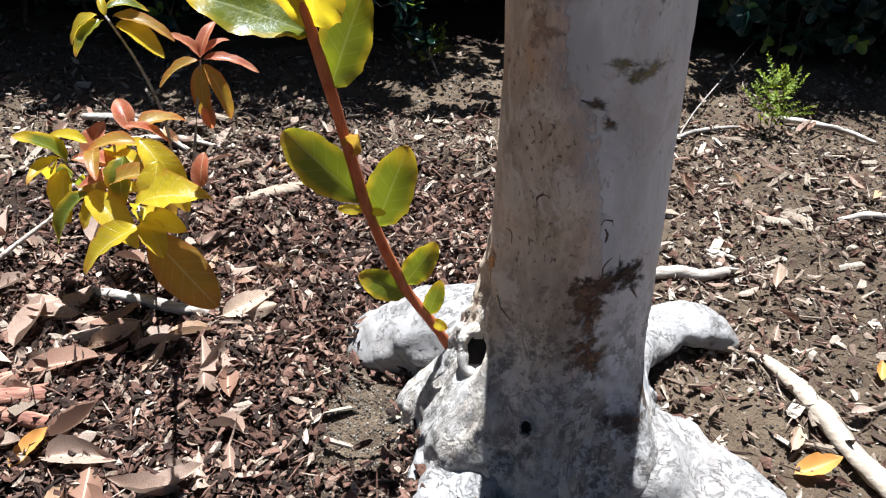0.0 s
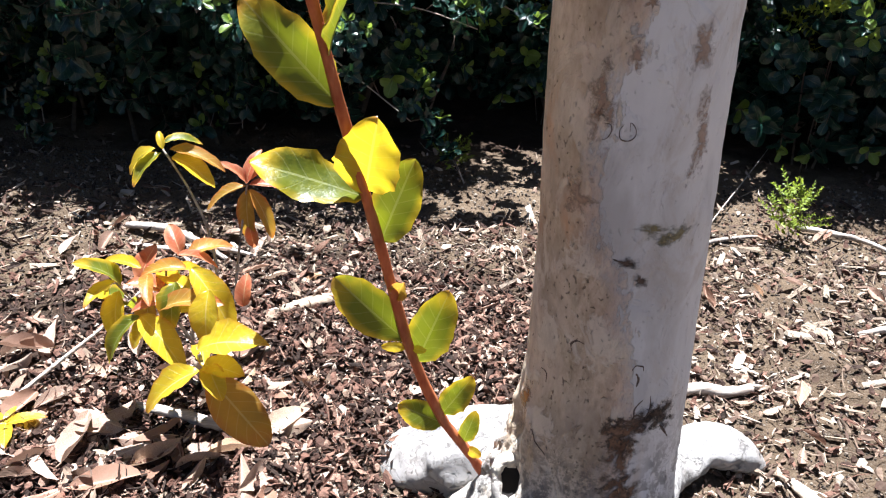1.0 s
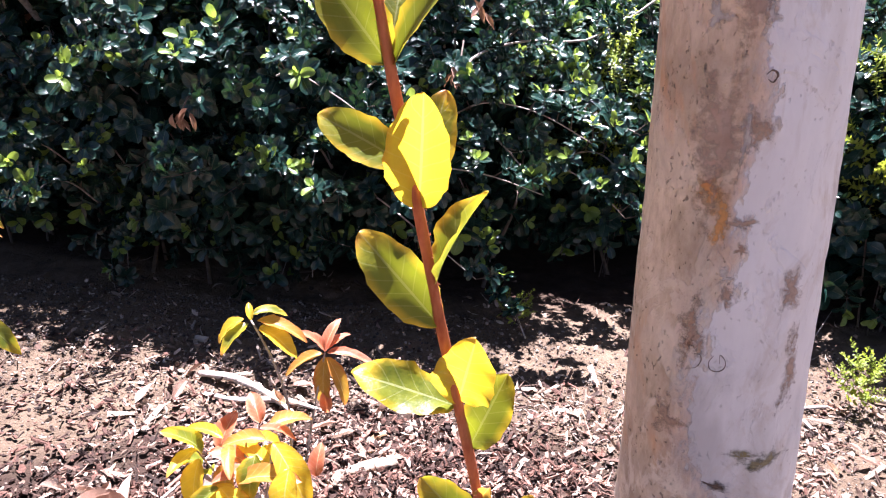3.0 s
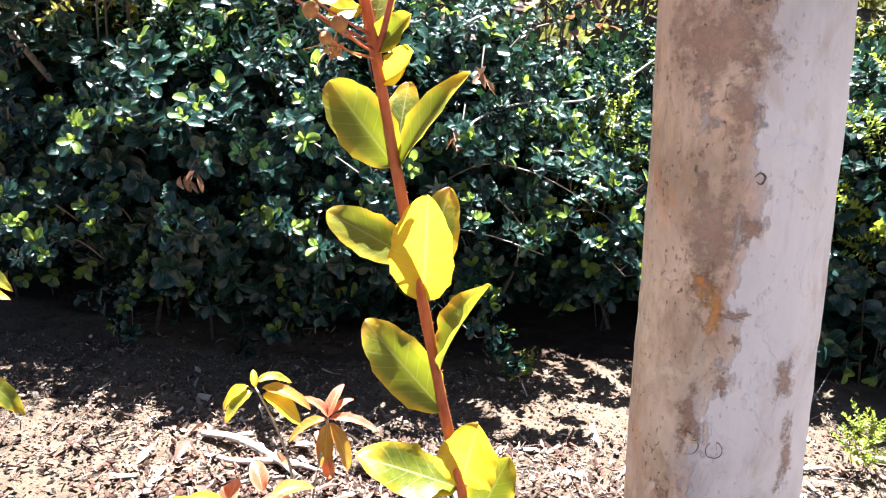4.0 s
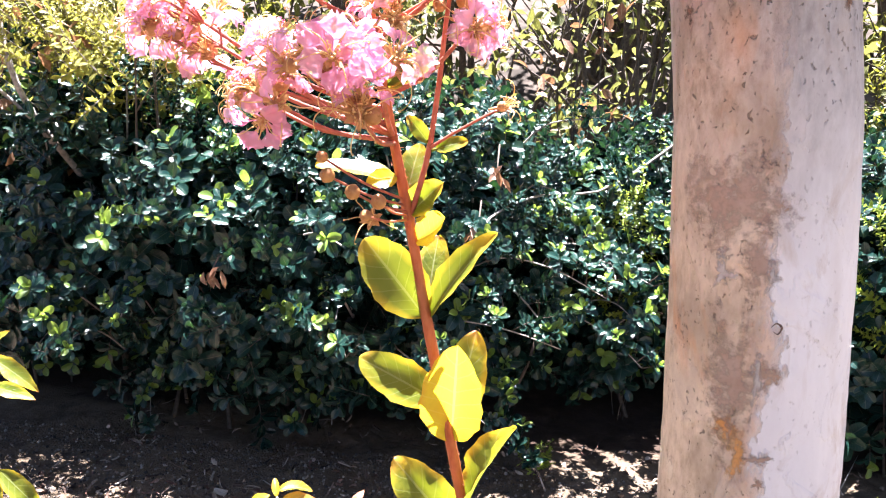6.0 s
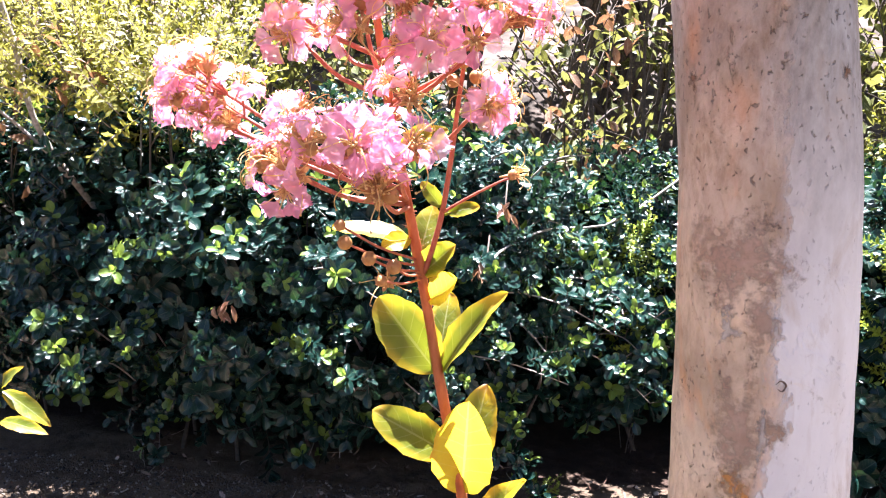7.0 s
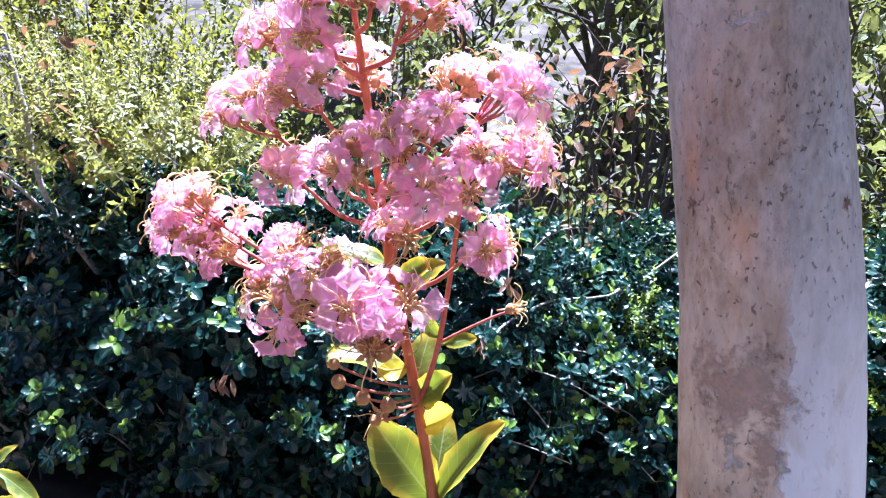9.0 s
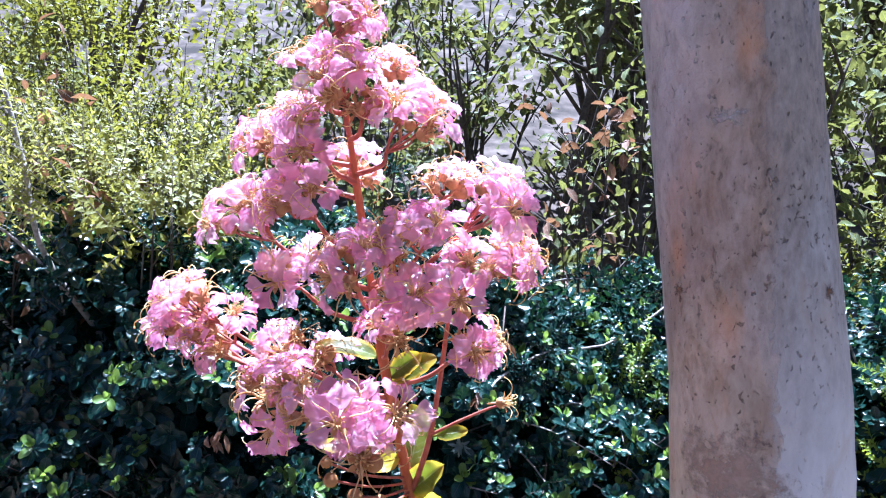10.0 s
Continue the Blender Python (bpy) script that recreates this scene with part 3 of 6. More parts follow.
def humus_shade_at(x, y):
    """Dark humus between the mulch, fading into plain sandy soil, plus painted shade under the hedge and at the back
    right.
    """
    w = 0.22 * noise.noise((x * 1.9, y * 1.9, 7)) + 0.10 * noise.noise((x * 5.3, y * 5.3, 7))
    # deep shade below the hedge, painted as a dark band on the soil
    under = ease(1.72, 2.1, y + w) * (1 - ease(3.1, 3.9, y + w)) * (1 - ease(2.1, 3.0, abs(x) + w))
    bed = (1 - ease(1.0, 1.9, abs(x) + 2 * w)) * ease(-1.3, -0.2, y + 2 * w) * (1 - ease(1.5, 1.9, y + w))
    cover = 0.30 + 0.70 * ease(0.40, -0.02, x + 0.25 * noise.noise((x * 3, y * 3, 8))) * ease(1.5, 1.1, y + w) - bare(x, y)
    # dappled shade at the back right, painted as a least darkness
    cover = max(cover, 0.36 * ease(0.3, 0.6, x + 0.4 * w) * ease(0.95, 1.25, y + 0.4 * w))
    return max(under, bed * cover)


def build_ground():
    def axis(a, b, fine_a, fine_b, step, grow):
        out = list(np.arange(fine_a, fine_b, step))
        s, v = step, out[0]
        left = []
        while v > a:
            s *= grow
            v -= s
            left.append(v)
        s, v = step, out[-1]
        right = []
        while v < b:
            s *= grow
            v += s
            right.append(v)
        return left[::-1] + out + right
    xs, ys = axis(-90, 90, -1.3, 1.3, 0.011, 1.13), axis(-30, 120, 0.25, 2.1, 0.011, 1.13)
    mb = MB()
    vs = [(x, y, ground_height(x, y)) for y in ys for x in xs]
    nx = len(xs)
    fs = [(j * nx + i, j * nx + i + 1, (j + 1) * nx + i + 1, (j + 1) * nx + i) for j in range(len(ys) - 1) for i in range(nx - 1)]
    mb.add(vs, [(0, 0)] * len(vs), fs)
    g = part("ground", mb, M["soil"])
    lay = g.data.attributes.new("humus_shade", "FLOAT", "POINT")
    lay.data.foreach_set("value", [humus_shade_at(x, y) for x, y, z in vs])
    lay = g.data.attributes.new("thatch", "FLOAT", "POINT")
    lay.data.foreach_set("value", [ease(3.2, 4.6, y + 0.5 * noise.noise((x * 0.9, y * 0.9, 4))) for x, y, z in vs])
    tagged(g, "pale sandy soil of a planting bed, rising to a dry slope", "ground", kind="structure")


build_ground()


# ---- the tree: smooth pale trunk with flared base and bleached roots ----
TX, TY = 0.16, 0.622
TRUNK_Z = (-0.06, 0.0, 0.05, 0.12, 0.20, 0.28, 0.43, 0.60, 0.78, 0.90, 1.10, 1.6, 2.4)
TRUNK_R = (0.088, 0.086, 0.085, 0.084, 0.083, 0.0795, 0.0745, 0.0725, 0.0700, 0.0685, 0.0668, 0.064, 0.058)
TRUNK_X = (0.0, 0.0, 0.0, 0.0, 0.001, 0.001, -0.002, -0.009, -0.013, -0.020, -0.041, -0.10, -0.20)


def trunk_axis(z):
    return float(np.interp(z, TRUNK_Z, TRUNK_X))


def trunk_radius(th, z):
    """Radius at the angle th (0 is +x, -90 degrees looks to the camera side), with lobes of the root flare, dimples and hollows."""
    r = float(np.interp(z, TRUNK_Z, TRUNK_R))
    q = Vector((math.cos(th), math.sin(th), 0))
    lobe = 0.0
    zz = max(z, 0.0)
    for at, amp, wide, tall, steep in ((180, 0.080, 0.42, 0.105, 1.6), (-142, 0.072, 0.36, 0.115, 2.2), (-100, 0.062, 0.38, 0.14, 2.4), (-55, 0.066, 0.38, 0.12, 2.2), (-25, 0.055, 0.35, 0.055, 1.3), (15, 0.050, 0.45, 0.06, 1.3), (80, 0.05, 0.6, 0.07, 1.3), (135, 0.05, 0.5, 0.08, 1.4)):
        d = (th - radians(at) + math.pi) % (2 * math.pi) - math.pi
        lobe += amp * math.exp(-(d / wide) ** 2) * math.exp(-(zz / tall) ** steep)
    r += lobe
    r *= 1 + 0.020 * noise.noise(q * 1.6 + Vector((0, 0, z * 5))) + 0.008 * noise.noise(q * 4 + Vector((0, 3, z * 16)))
    low = math.exp(-max(z, 0) / 0.09)
    r += low * (0.018 * noise.noise(q * 3.0 + Vector((5, 0, z * 16))) + 0.010 * abs(noise.noise(q * 6 + Vector((9, 0, z * 30)))) + 0.004 * noise.noise(q * 15 + Vector((9, 4, z * 70))) - 0.014 * abs(noise.noise(q * 7 + Vector((3, 8, z * 14)))) - 0.007 * abs(noise.noise(q * 16 + Vector((6, 8, z * 30)))) + 0.006)
    r += 0.0008 * noise.noise(q * 14 + Vector((2, 0, z * 60)))
    r += 0.0022 * noise.noise((math.cos(th), math.sin(th) + 5, z * 7)) * min(1.0, max(0.0, z - 0.3) * 4)
    # splintered, gnarled ridge on the side of the sprout
    d = (th - radians(178) + math.pi) % (2 * math.pi) - math.pi
    gn = math.exp(-(d / 0.55) ** 2) * math.exp(-((z - 0.13) / 0.085) ** 2)
    if gn > 0.02:
        r += gn * (0.016 * abs(noise.noise(q * 5 + Vector((1, 0, z * 26)))) + 0.009 * abs(noise.noise(q * 13 + Vector((4, 0, z * 55)))) - 0.004)
    for at, hz, deep, wide, tall in ((-160, 0.134, 0.070, 0.125, 0.019), (-117, 0.060, 0.016, 0.06, 0.007), (-172, 0.19, 0.012, 0.20, 0.03)):
        d = (th - radians(at) + math.pi) % (2 * math.pi) - math.pi
        r -= deep * math.exp(-(d / wide) ** 2 - ((z - hz) / tall) ** 2)
    return r


def trunk_point(th, z, lift=0.0):
    r = trunk_radius(th, z) + lift
    return Vector((trunk_axis(z) + r * math.cos(th), r * math.sin(th), z))


def build_tree():
    tree = thing("crape_myrtle_tree", (TX, TY, 0), "crape myrtle with smooth pale mottled trunk and exposed bleached roots", "tree")
    zs = list(np.arange(-0.06, 0.34, 0.0036)) + list(np.arange(0.34, 1.3, 0.009)) + list(np.arange(1.3, 2.41, 0.05))
    n = 210
    mb = MB()
    vs = [trunk_point(2 * math.pi * k / n, z) for z in zs for k in range(n)]
    fs = [(i * n + k, i * n + (k + 1) % n, (i + 1) * n + (k + 1) % n, (i + 1) * n + k) for i in range(len(zs) - 1) for k in range(n)]
    fs.append(tuple((len(zs) - 1) * n + k for k in range(n)))
    mb.add(vs, [(0, 0)] * len(vs), fs)
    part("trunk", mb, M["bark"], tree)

    def root(label, sides, width, *pts):
        mb = MB()
        line = spline([Vector(p) - Vector((TX, TY, 0)) for p in pts], 44)
        rad = [float(np.interp(i / 43, np.linspace(0, 1, len(width)), width)) for i in range(44)]
        tube(mb, line, rad, sides, 0, 0.34, True, pts[0][0] * 9, 0.62)
        part("root", mb, M["root"], tree, label)
    root("bleached root lobe behind the sprout", 44, (0.05, 0.066, 0.066, 0.056, 0.044, 0.03), (0.12, 0.68, 0.10), (0.07, 0.70, 0.072), (0.02, 0.73, 0.028), (-0.035, 0.755, -0.004), (-0.08, 0.775, -0.022), (-0.115, 0.79, -0.035))
    root("blunt white root stub curving to the soil", 40, (0.045, 0.032, 0.034, 0.034, 0.026, 0.012), (0.23, 0.66, 0.06), (0.29, 0.735, 0.020), (0.335, 0.765, 0.022), (0.38, 0.772, 0.012), (0.415, 0.775, -0.012), (0.422, 0.777, -0.03))
    root("thick bleached root with a broken end", 44, (0.06, 0.064, 0.058, 0.048, 0.038), (0.20, 0.58, 0.05), (0.26, 0.545, 0.018), (0.31, 0.52, 0.000), (0.355, 0.508, -0.012), (0.385, 0.502, -0.022))
    root("cracked root running to the front", 44, (0.05, 0.045, 0.040, 0.03, 0.02), (0.10, 0.57, 0.04), (0.065, 0.52, 0.015), (0.045, 0.47, -0.005), (0.03, 0.41, -0.02), (0.02, 0.35, -0.04))
    root("", 24, (0.05, 0.045, 0.03, 0.015), (0.20, 0.67, 0.05), (0.24, 0.74, 0.0), (0.27, 0.82, -0.02), (0.29, 0.9, -0.03))
    root("thin dry root on the soil", 10, (0.007, 0.006, 0.005, 0.004, 0.003), (0.02, 0.56, 0.03), (0.005, 0.525, 0.012), (-0.005, 0.50, 0.008), (-0.03, 0.505, 0.006), (-0.075, 0.515, 0.008))

    # hollows: near-black plates at their ground, the shade inside painted as colour
    for place, face, wide, tall, thick in (((0.072, 0.5985, 0.128), (-0.10, -0.84, 0.50), 0.0150, 0.0215, 0.0075), ((0.117, 0.5135, 0.109), (-0.35, -0.80, 0.45), 0.006, 0.007, 0.002)):
        d, side, up = frame_of(face, (0, 0, 1))
        c = Vector(place) - Vector((TX, TY, 0)) + d * 0.006
        rim = 26

        def lip(k, f, deep=0.0):
            a = 6.2832 * k / rim
            w = f * (1 + 0.22 * noise.noise((math.cos(a) * 1.6, math.sin(a) * 1.6, wide * 99)))
            return c + side * (wide * w * math.cos(a)) + up * (tall * w * math.sin(a)) - d * deep
        mb = MB()
        vs = [lip(k, 1.0) for k in range(rim)] + [lip(k, 0.62, 0.006) for k in range(rim)]
        mb.add(vs, [(0, 0)] * len(vs), [(k, (k + 1) % rim, rim + (k + 1) % rim, rim + k) for k in range(rim)] + [tuple(range(rim, 2 * rim))])
        hole = part("hollow", mb, M["hollow"], tree, "dark knot hollow")
        mb = MB()
        tube(mb, [lip(k % rim, 1.12, 0.002) for k in range(rim + 1)], [thick * (0.8 + 0.5 * abs(noise.noise((k % rim * 0.7, 3, wide)))) for k in range(rim + 1)], 9, 0, 0.4, False)
        part("hollow_rim", mb, M["bark"], tree)

    def scale(name, hz, at, w, h, lift, mat, label, seed, ragged=0.45):
        """A thin ragged scale of bark lying on the trunk."""
        mb = MB()
        nu, nv = 14, 14
        vs, fs, uv = [], [], []
        for i in range(nu + 1):
            for j in range(nv * 2):
                a = math.pi * j / nv
                rim = 1 + ragged * noise.noise((math.cos(a) * 1.7 + seed, math.sin(a) * 1.7, seed)) + 0.5 * ragged * noise.noise((math.cos(a) * 5 + seed, math.sin(a) * 5, 4))
                s = i / nu
                th = radians(at) + s * rim * w * math.cos(a) / 0.07
                up = lift * (0.5 + 0.7 * noise.noise((s * 3, a, seed)) + 0.4) if i < nu else -0.002
                vs.append(trunk_point(th, hz + s * rim * h * math.sin(a), up))
                uv.append((s, j / nv / 2))
        m2 = nv * 2
        for i in range(nu):
            for j in range(m2):
                fs.append((i * m2 + j, (i + 1) * m2 + j, (i + 1) * m2 + (j + 1) % m2, i * m2 + (j + 1) % m2))
        mb.add(vs, uv, fs)
        part(name, mb, mat, tree, label)

    def tone(name, a, b, full=0.84):
        n = Nodes(name)
        g = n.noise(70.0, 5.0, 0.65)
        n.surface(n.mix(1.0, n.ramp(g, (0.32, a), (0.68, b)), (0.78, 0.78, 0.78), "MULTIPLY"), 0.75, n.bump(n.noise(140.0, 4.0), 0.9, 0.0012), spec=0.2)
        solid = n.out.inputs[0].links[0].from_socket
        sep = n.node("SeparateXYZ")
        n.link(n.node("UVMap").outputs[0], sep.inputs[0])
        keep = n.math("ADD", n.math("SUBTRACT", 1.0, sep.outputs[0]), n.math("MULTIPLY", n.math("SUBTRACT", n.noise(120.0, 6.0, 0.7), 0.5), 2.6))
        mixer = n.node("MixShader")
        n.link(n.ramp(keep, (0.10, 0.0), (0.90, full)), mixer.inputs[0])
        n.link(n.node("BsdfTransparent").outputs[0], mixer.inputs[1])
        n.link(solid, mixer.inputs[2])
        n.link(mixer.outputs[0], n.out.inputs[0])
        return n.mat
    dark = tone("old_bark_scale", (0.05, 0.035, 0.028), (0.17, 0.12, 0.09), 1.0)
    rust = tone("rust_bark", (0.40, 0.25, 0.165), (0.54, 0.40, 0.30))
    amber = tone("amber_bark", (0.60, 0.26, 0.07), (0.74, 0.42, 0.15))
    lichen = tone("lichen_bark", (0.24, 0.20, 0.08), (0.36, 0.31, 0.20))
    pale = tone("pale_bark", (0.52, 0.48, 0.44), (0.66, 0.63, 0.60))
    umber = tone("umber_bark", (0.14, 0.075, 0.045), (0.29, 0.18, 0.115), 1.0)
    pinkish = tone("pinkish_bark", (0.42, 0.285, 0.21), (0.56, 0.42, 0.33))
    for hz, at, w, h, mat, label, sd in (
            (0.264, -62, 0.013, 0.012, dark, "dark flaking bark scale", 1.0), (0.270, -70, 0.007, 0.014, dark, "", 2.0),
            (0.232, -88, 0.014, 0.036, umber, "brown stained patch", 3.0), (0.250, -86, 0.018, 0.020, umber, "", 3.2), (0.268, -64, 0.020, 0.013, dark, "", 3.3), (0.180, -84, 0.016, 0.014, umber, "", 3.4), (0.262, -80, 0.020, 0.008, dark, "", 3.6), (0.195, -86, 0.014, 0.012, umber, "", 3.5), (0.255, -92, 0.014, 0.010, umber, "", 3.8),
            (0.120, -42, 0.013, 0.018, dark, "", 4.0), (0.110, -62, 0.012, 0.012, dark, "", 4.5),
            (0.457, -85, 0.012, 0.006, lichen, "olive lichen patch", 5.0), (0.449, -76, 0.008, 0.005, lichen, "", 5.2), (0.452, -67, 0.012, 0.009, lichen, "", 5.5),
            (0.427, -97, 0.010, 0.004, dark, "", 6.0), (0.412, -89, 0.006, 0.005, dark, "", 6.5),
            (0.672, -120, 0.011, 0.013, amber, "amber resin-coloured patch", 7.0), (0.650, -112, 0.009, 0.018, amber, "", 7.4),
            (0.719, -96, 0.011, 0.014, rust, "rust brown bark patch", 9.0), (0.710, -117, 0.013, 0.050, pinkish, "pinkish brown patch of bared bark", 9.5),
            (0.849, -119, 0.030, 0.030, pinkish, "", 9.7), (0.804, -106, 0.010, 0.024, pinkish, "", 9.8), (0.554, -122, 0.009, 0.024, rust, "", 9.9), (0.477, -133, 0.016, 0.016, rust, "", 10.5),
            (0.595, -104, 0.005, 0.010, pinkish, "", 23), (0.651, -101, 0.009, 0.004, rust, "", 24), (0.631, -99, 0.005, 0.004, rust, "", 25), (0.550, -122, 0.004, 0.005, umber, "", 26),
            (0.711, -104, 0.004, 0.020, pale, "white peeling strip", 10.0), (0.794, -99, 0.006, 0.010, pale, "", 10.2), (0.794, -127, 0.010, 0.012, pale, "", 10.3), (0.608, -106, 0.007, 0.006, pale, "", 10.4),
            (0.600, -68, 0.010, 0.016, pinkish, "", 12.0), (0.535, -60, 0.007, 0.030, pinkish, "", 12.5), (0.235, -166, 0.012, 0.018, amber, "", 12.8),
            (0.985, -152, 0.004, 0.006, umber, "", 30), (0.99, -52, 0.004, 0.007, umber, "", 31), (1.115, -108, 0.014, 0.005, pale, "", 13.0)):
        scale("bark_scale", hz, at, w * 1.25, h * 1.25, 0.0005, mat, label, sd, 0.9)

    def crack(*pts, wide=0.0011, label=""):
        """A thin dark crack that runs over the bark through (degrees, height) marks."""
        line = spline([(at, hz, 0.0) for at, hz in pts], 6 * len(pts))
        mb, vs, fs = MB(), [], []
        last = len(line) - 1
        for k, q in enumerate(line):
            a, b = line[max(k - 1, 0)], line[min(k + 1, last)]
            ex, ez = (b.x - a.x) * radians(1) * 0.075, b.y - a.y
            ln = math.hypot(ex, ez) or 1.0
            w = wide * (0.25 + 0.75 * math.sin(math.pi * (k + 0.5) / (last + 1))) * (0.75 + 0.5 * noise.noise((q.x * 0.7, q.y * 300, 0)))
            for sd in (-1, 0, 1):
                vs.append(trunk_point(radians(q.x) - sd * w * ez / ln / 0.075, q.y + sd * w * ex / ln, 0.0007 if sd == 0 else 0.0001))
        for k in range(last):
            fs += [(k * 3, k * 3 + 1, k * 3 + 4, k * 3 + 3), (k * 3 + 1, k * 3 + 2, k * 3 + 5, k * 3 + 4)]
        mb.add(vs, [(0, 0)] * len(vs), fs)
        part("bark_crack", mb, crack_mat, tree, label)
    n = Nodes("cracked_bark")
    crack_mat = n.surface(n.ramp(n.noise(200.0), (0.3, (0.06, 0.042, 0.032)), (0.7, (0.17, 0.12, 0.09))), 0.9)
    crack((-98, 0.269), (-95, 0.259), (-90, 0.265), (-83, 0.264), (-81, 0.271), (-74, 0.268), (-71, 0.278), (-71.5, 0.290), label="dark branching crack in the bark")
    crack((-82, 0.271), (-81.6, 0.280), (-77, 0.288))
    crack((-90, 0.265), (-86, 0.259), (-82, 0.260))
    crack((-61, 0.253), (-56, 0.243), (-52, 0.234), wide=0.0014)
    crack((-127, 0.329), (-128, 0.336), (-124, 0.341), (-119, 0.340))
    crack((-87, 0.321), (-84.5, 0.326), (-80, 0.325), (-79, 0.320), wide=0.0009)
    crack((-84, 0.318), (-82, 0.312), (-82.7, 0.304), wide=0.0014)
    crack((-152, 0.290), (-146.5, 0.289), (-146, 0.278), wide=0.0009)
    crack((-151, 0.216), (-144, 0.206), (-136, 0.200))
    crack((-107, 0.429), (-101, 0.427), (-94, 0.426), wide=0.0013)
    crack((-107.5, 0.544), (-110, 0.538), (-109, 0.532), (-104.5, 0.531), (-101, 0.535), (-101, 0.541), (-104, 0.545), (-104, 0.538), wide=0.0006, label="thin ring-shaped scratch in the bark")
    crack((-119, 0.542), (-115.5, 0.542), (-114.7, 0.537), (-117, 0.531), (-120, 0.529), wide=0.0006)
    crack((-98, 0.757), (-95, 0.760), (-92, 0.757), (-94, 0.752), (-97, 0.754), wide=0.0010)
    return tree


build_tree()


# ---- crape myrtle shoot with leaves and flower panicle ----
def stem_at(z):
    """The sprout's main stem: it leans from the trunk's foot to the camera side."""
    x = float(np.interp(z, (0.09, 0.13, 0.18, 0.24, 0.30, 0.42, 0.55, 0.65, 0.76, 0.85, 0.95, 1.03, 1.10, 1.17), (0.045, 0.027, -0.001, -0.022, -0.038, -0.059, -0.083, -0.099, -0.117, -0.130, -0.144, -0.151, -0.157, -0.160)))
    return Vector((x, 0.655 - 0.16 * z - 0.15 * max(0.0, z - 0.84), z))


def build_shoot():
    rng = random.Random(11)
    foot = stem_at(0.09)
    sh = thing("flowering_shoot", (0, 0, 0), "crape myrtle sprout with red stem, golden leaves and pink blossoms", "flowering shoot")
    mb = MB()
    line = [stem_at(z) for z in np.linspace(0.09, 1.165, 60)]
    rad = [min(0.0058 * (1 - 0.48 * i / 59), 0.0011 + 0.0024 * (59 - i) / 12) + 0.0003 * math.sin(i * 1.1) for i in range(60)]
    tube(mb, line, rad, 12)
    part("stem", mb, M["stem"], sh, "hairy red-orange main stem")
    mb = MB()
    for i in range(900):
        z = rng.uniform(0.12, 0.92)
        a = rng.uniform(0, 6.28)
        p = stem_at(z) + Vector((math.cos(a), math.sin(a), 0)) * 0.004
        q = p + Vector((math.cos(a), math.sin(a), rng.uniform(-0.3, 0.5))) * rng.uniform(0.0012, 0.0026)
        tube(mb, [p, q], [0.00012, 0.00005], 3, cap=False)
    tagged(part("stem_hair", mb, M["stem"], sh), kind="stuff")

    def leaf(z, dx, dy, dz, width, mat="leaf", fold=0.22, droop=0.18, wave=0.05, face=(0, -0.8, 0.45), side=0.0, twist=0.0, belly=0.48, off=(0, 0, 0)):
        mb = MB()
        b = stem_at(z) + Vector(off)
        v = Vector((dx, dy, dz))
        d = v.normalized()
        start = b + d * 0.003
        tube(mb, [b, start + d * 0.002], [0.0011, 0.0008], 6, 0)
        blade(mb, start, v - d * 0.003, Vector(face) + Vector((side, 0, 0)), width, 0, 18, 8, fold, droop, wave * 0.8, belly, rng.random() * 6, 0.60, twist)
        part("leaf", mb, M[mat], sh, {"leaf": "", "leaf_gold": "golden yellow sunlit leaf", "leaf_bronze": "bronze green leaf", "leaf_red": "reddish young leaf"}[mat])

    leaf(0.178, -0.047, -0.012, 0.033, 0.031)
    leaf(0.192, 0.030, -0.014, 0.058, 0.029, wave=0.08)
    leaf(0.145, 0.013, -0.012, 0.052, 0.020, "leaf")
    leaf(0.140, 0.018, -0.010, -0.004, 0.012, "leaf_gold")
    leaf(0.300, -0.060, -0.020, 0.078, 0.043, wave=0.03, belly=0.55)
    leaf(0.270, 0.030, -0.020, 0.090, 0.044, wave=0.04)
    leaf(0.355, 0.012, -0.008, 0.028, 0.018, "leaf_bronze", 0.9, -0.4, 0.12)
    leaf(0.292, -0.026, -0.008, 0.006, 0.010, "leaf_gold")
    leaf(0.292, 0.016, -0.008, 0.002, 0.008, "leaf_gold")
    leaf(0.418, 0.030, -0.016, 0.082, 0.042, wave=0.06)
    leaf(0.466, -0.088, -0.018, 0.040, 0.044, wave=0.12, droop=0.1, face=(0.1, -0.6, 0.8))
    leaf(0.470, 0.014, -0.022, 0.070, 0.054, "leaf_gold", 0.5, 0.1, 0.06)
    leaf(0.548, -0.060, -0.018, 0.082, 0.045, wave=0.07)
    leaf(0.586, 0.033, -0.020, 0.085, 0.034, fold=0.7, wave=0.10, twist=0.6, face=(-0.6, -0.5, 0.4))
    leaf(0.651, 0.008, -0.026, 0.094, 0.048, "leaf_gold", 0.75, -0.1, 0.03)
    leaf(0.686, -0.062, -0.014, 0.040, 0.034, wave=0.05)
    leaf(0.655, 0.018, 0.012, 0.085, 0.036, wave=0.05, fold=0.4)
    leaf(0.758, -0.042, -0.016, 0.062, 0.042, wave=0.04)
    leaf(0.756, 0.045, -0.016, 0.074, 0.026, fold=0.6, face=(-0.5, -0.6, 0.5))
    leaf(0.762, 0.006, 0.02, 0.058, 0.026)
    leaf(0.818, 0.032, -0.014, 0.020, 0.022, "leaf_gold", 0.8, -0.5, 0.08)
    leaf(0.838, 0.024, -0.014, 0.026, 0.022, wave=0.1, fold=0.5)
    leaf(0.850, 0.008, 0.012, 0.040, 0.022)
    leaf(0.866, -0.058, -0.010, 0.012, 0.022, droop=0.1, face=(0, -0.4, 0.9))
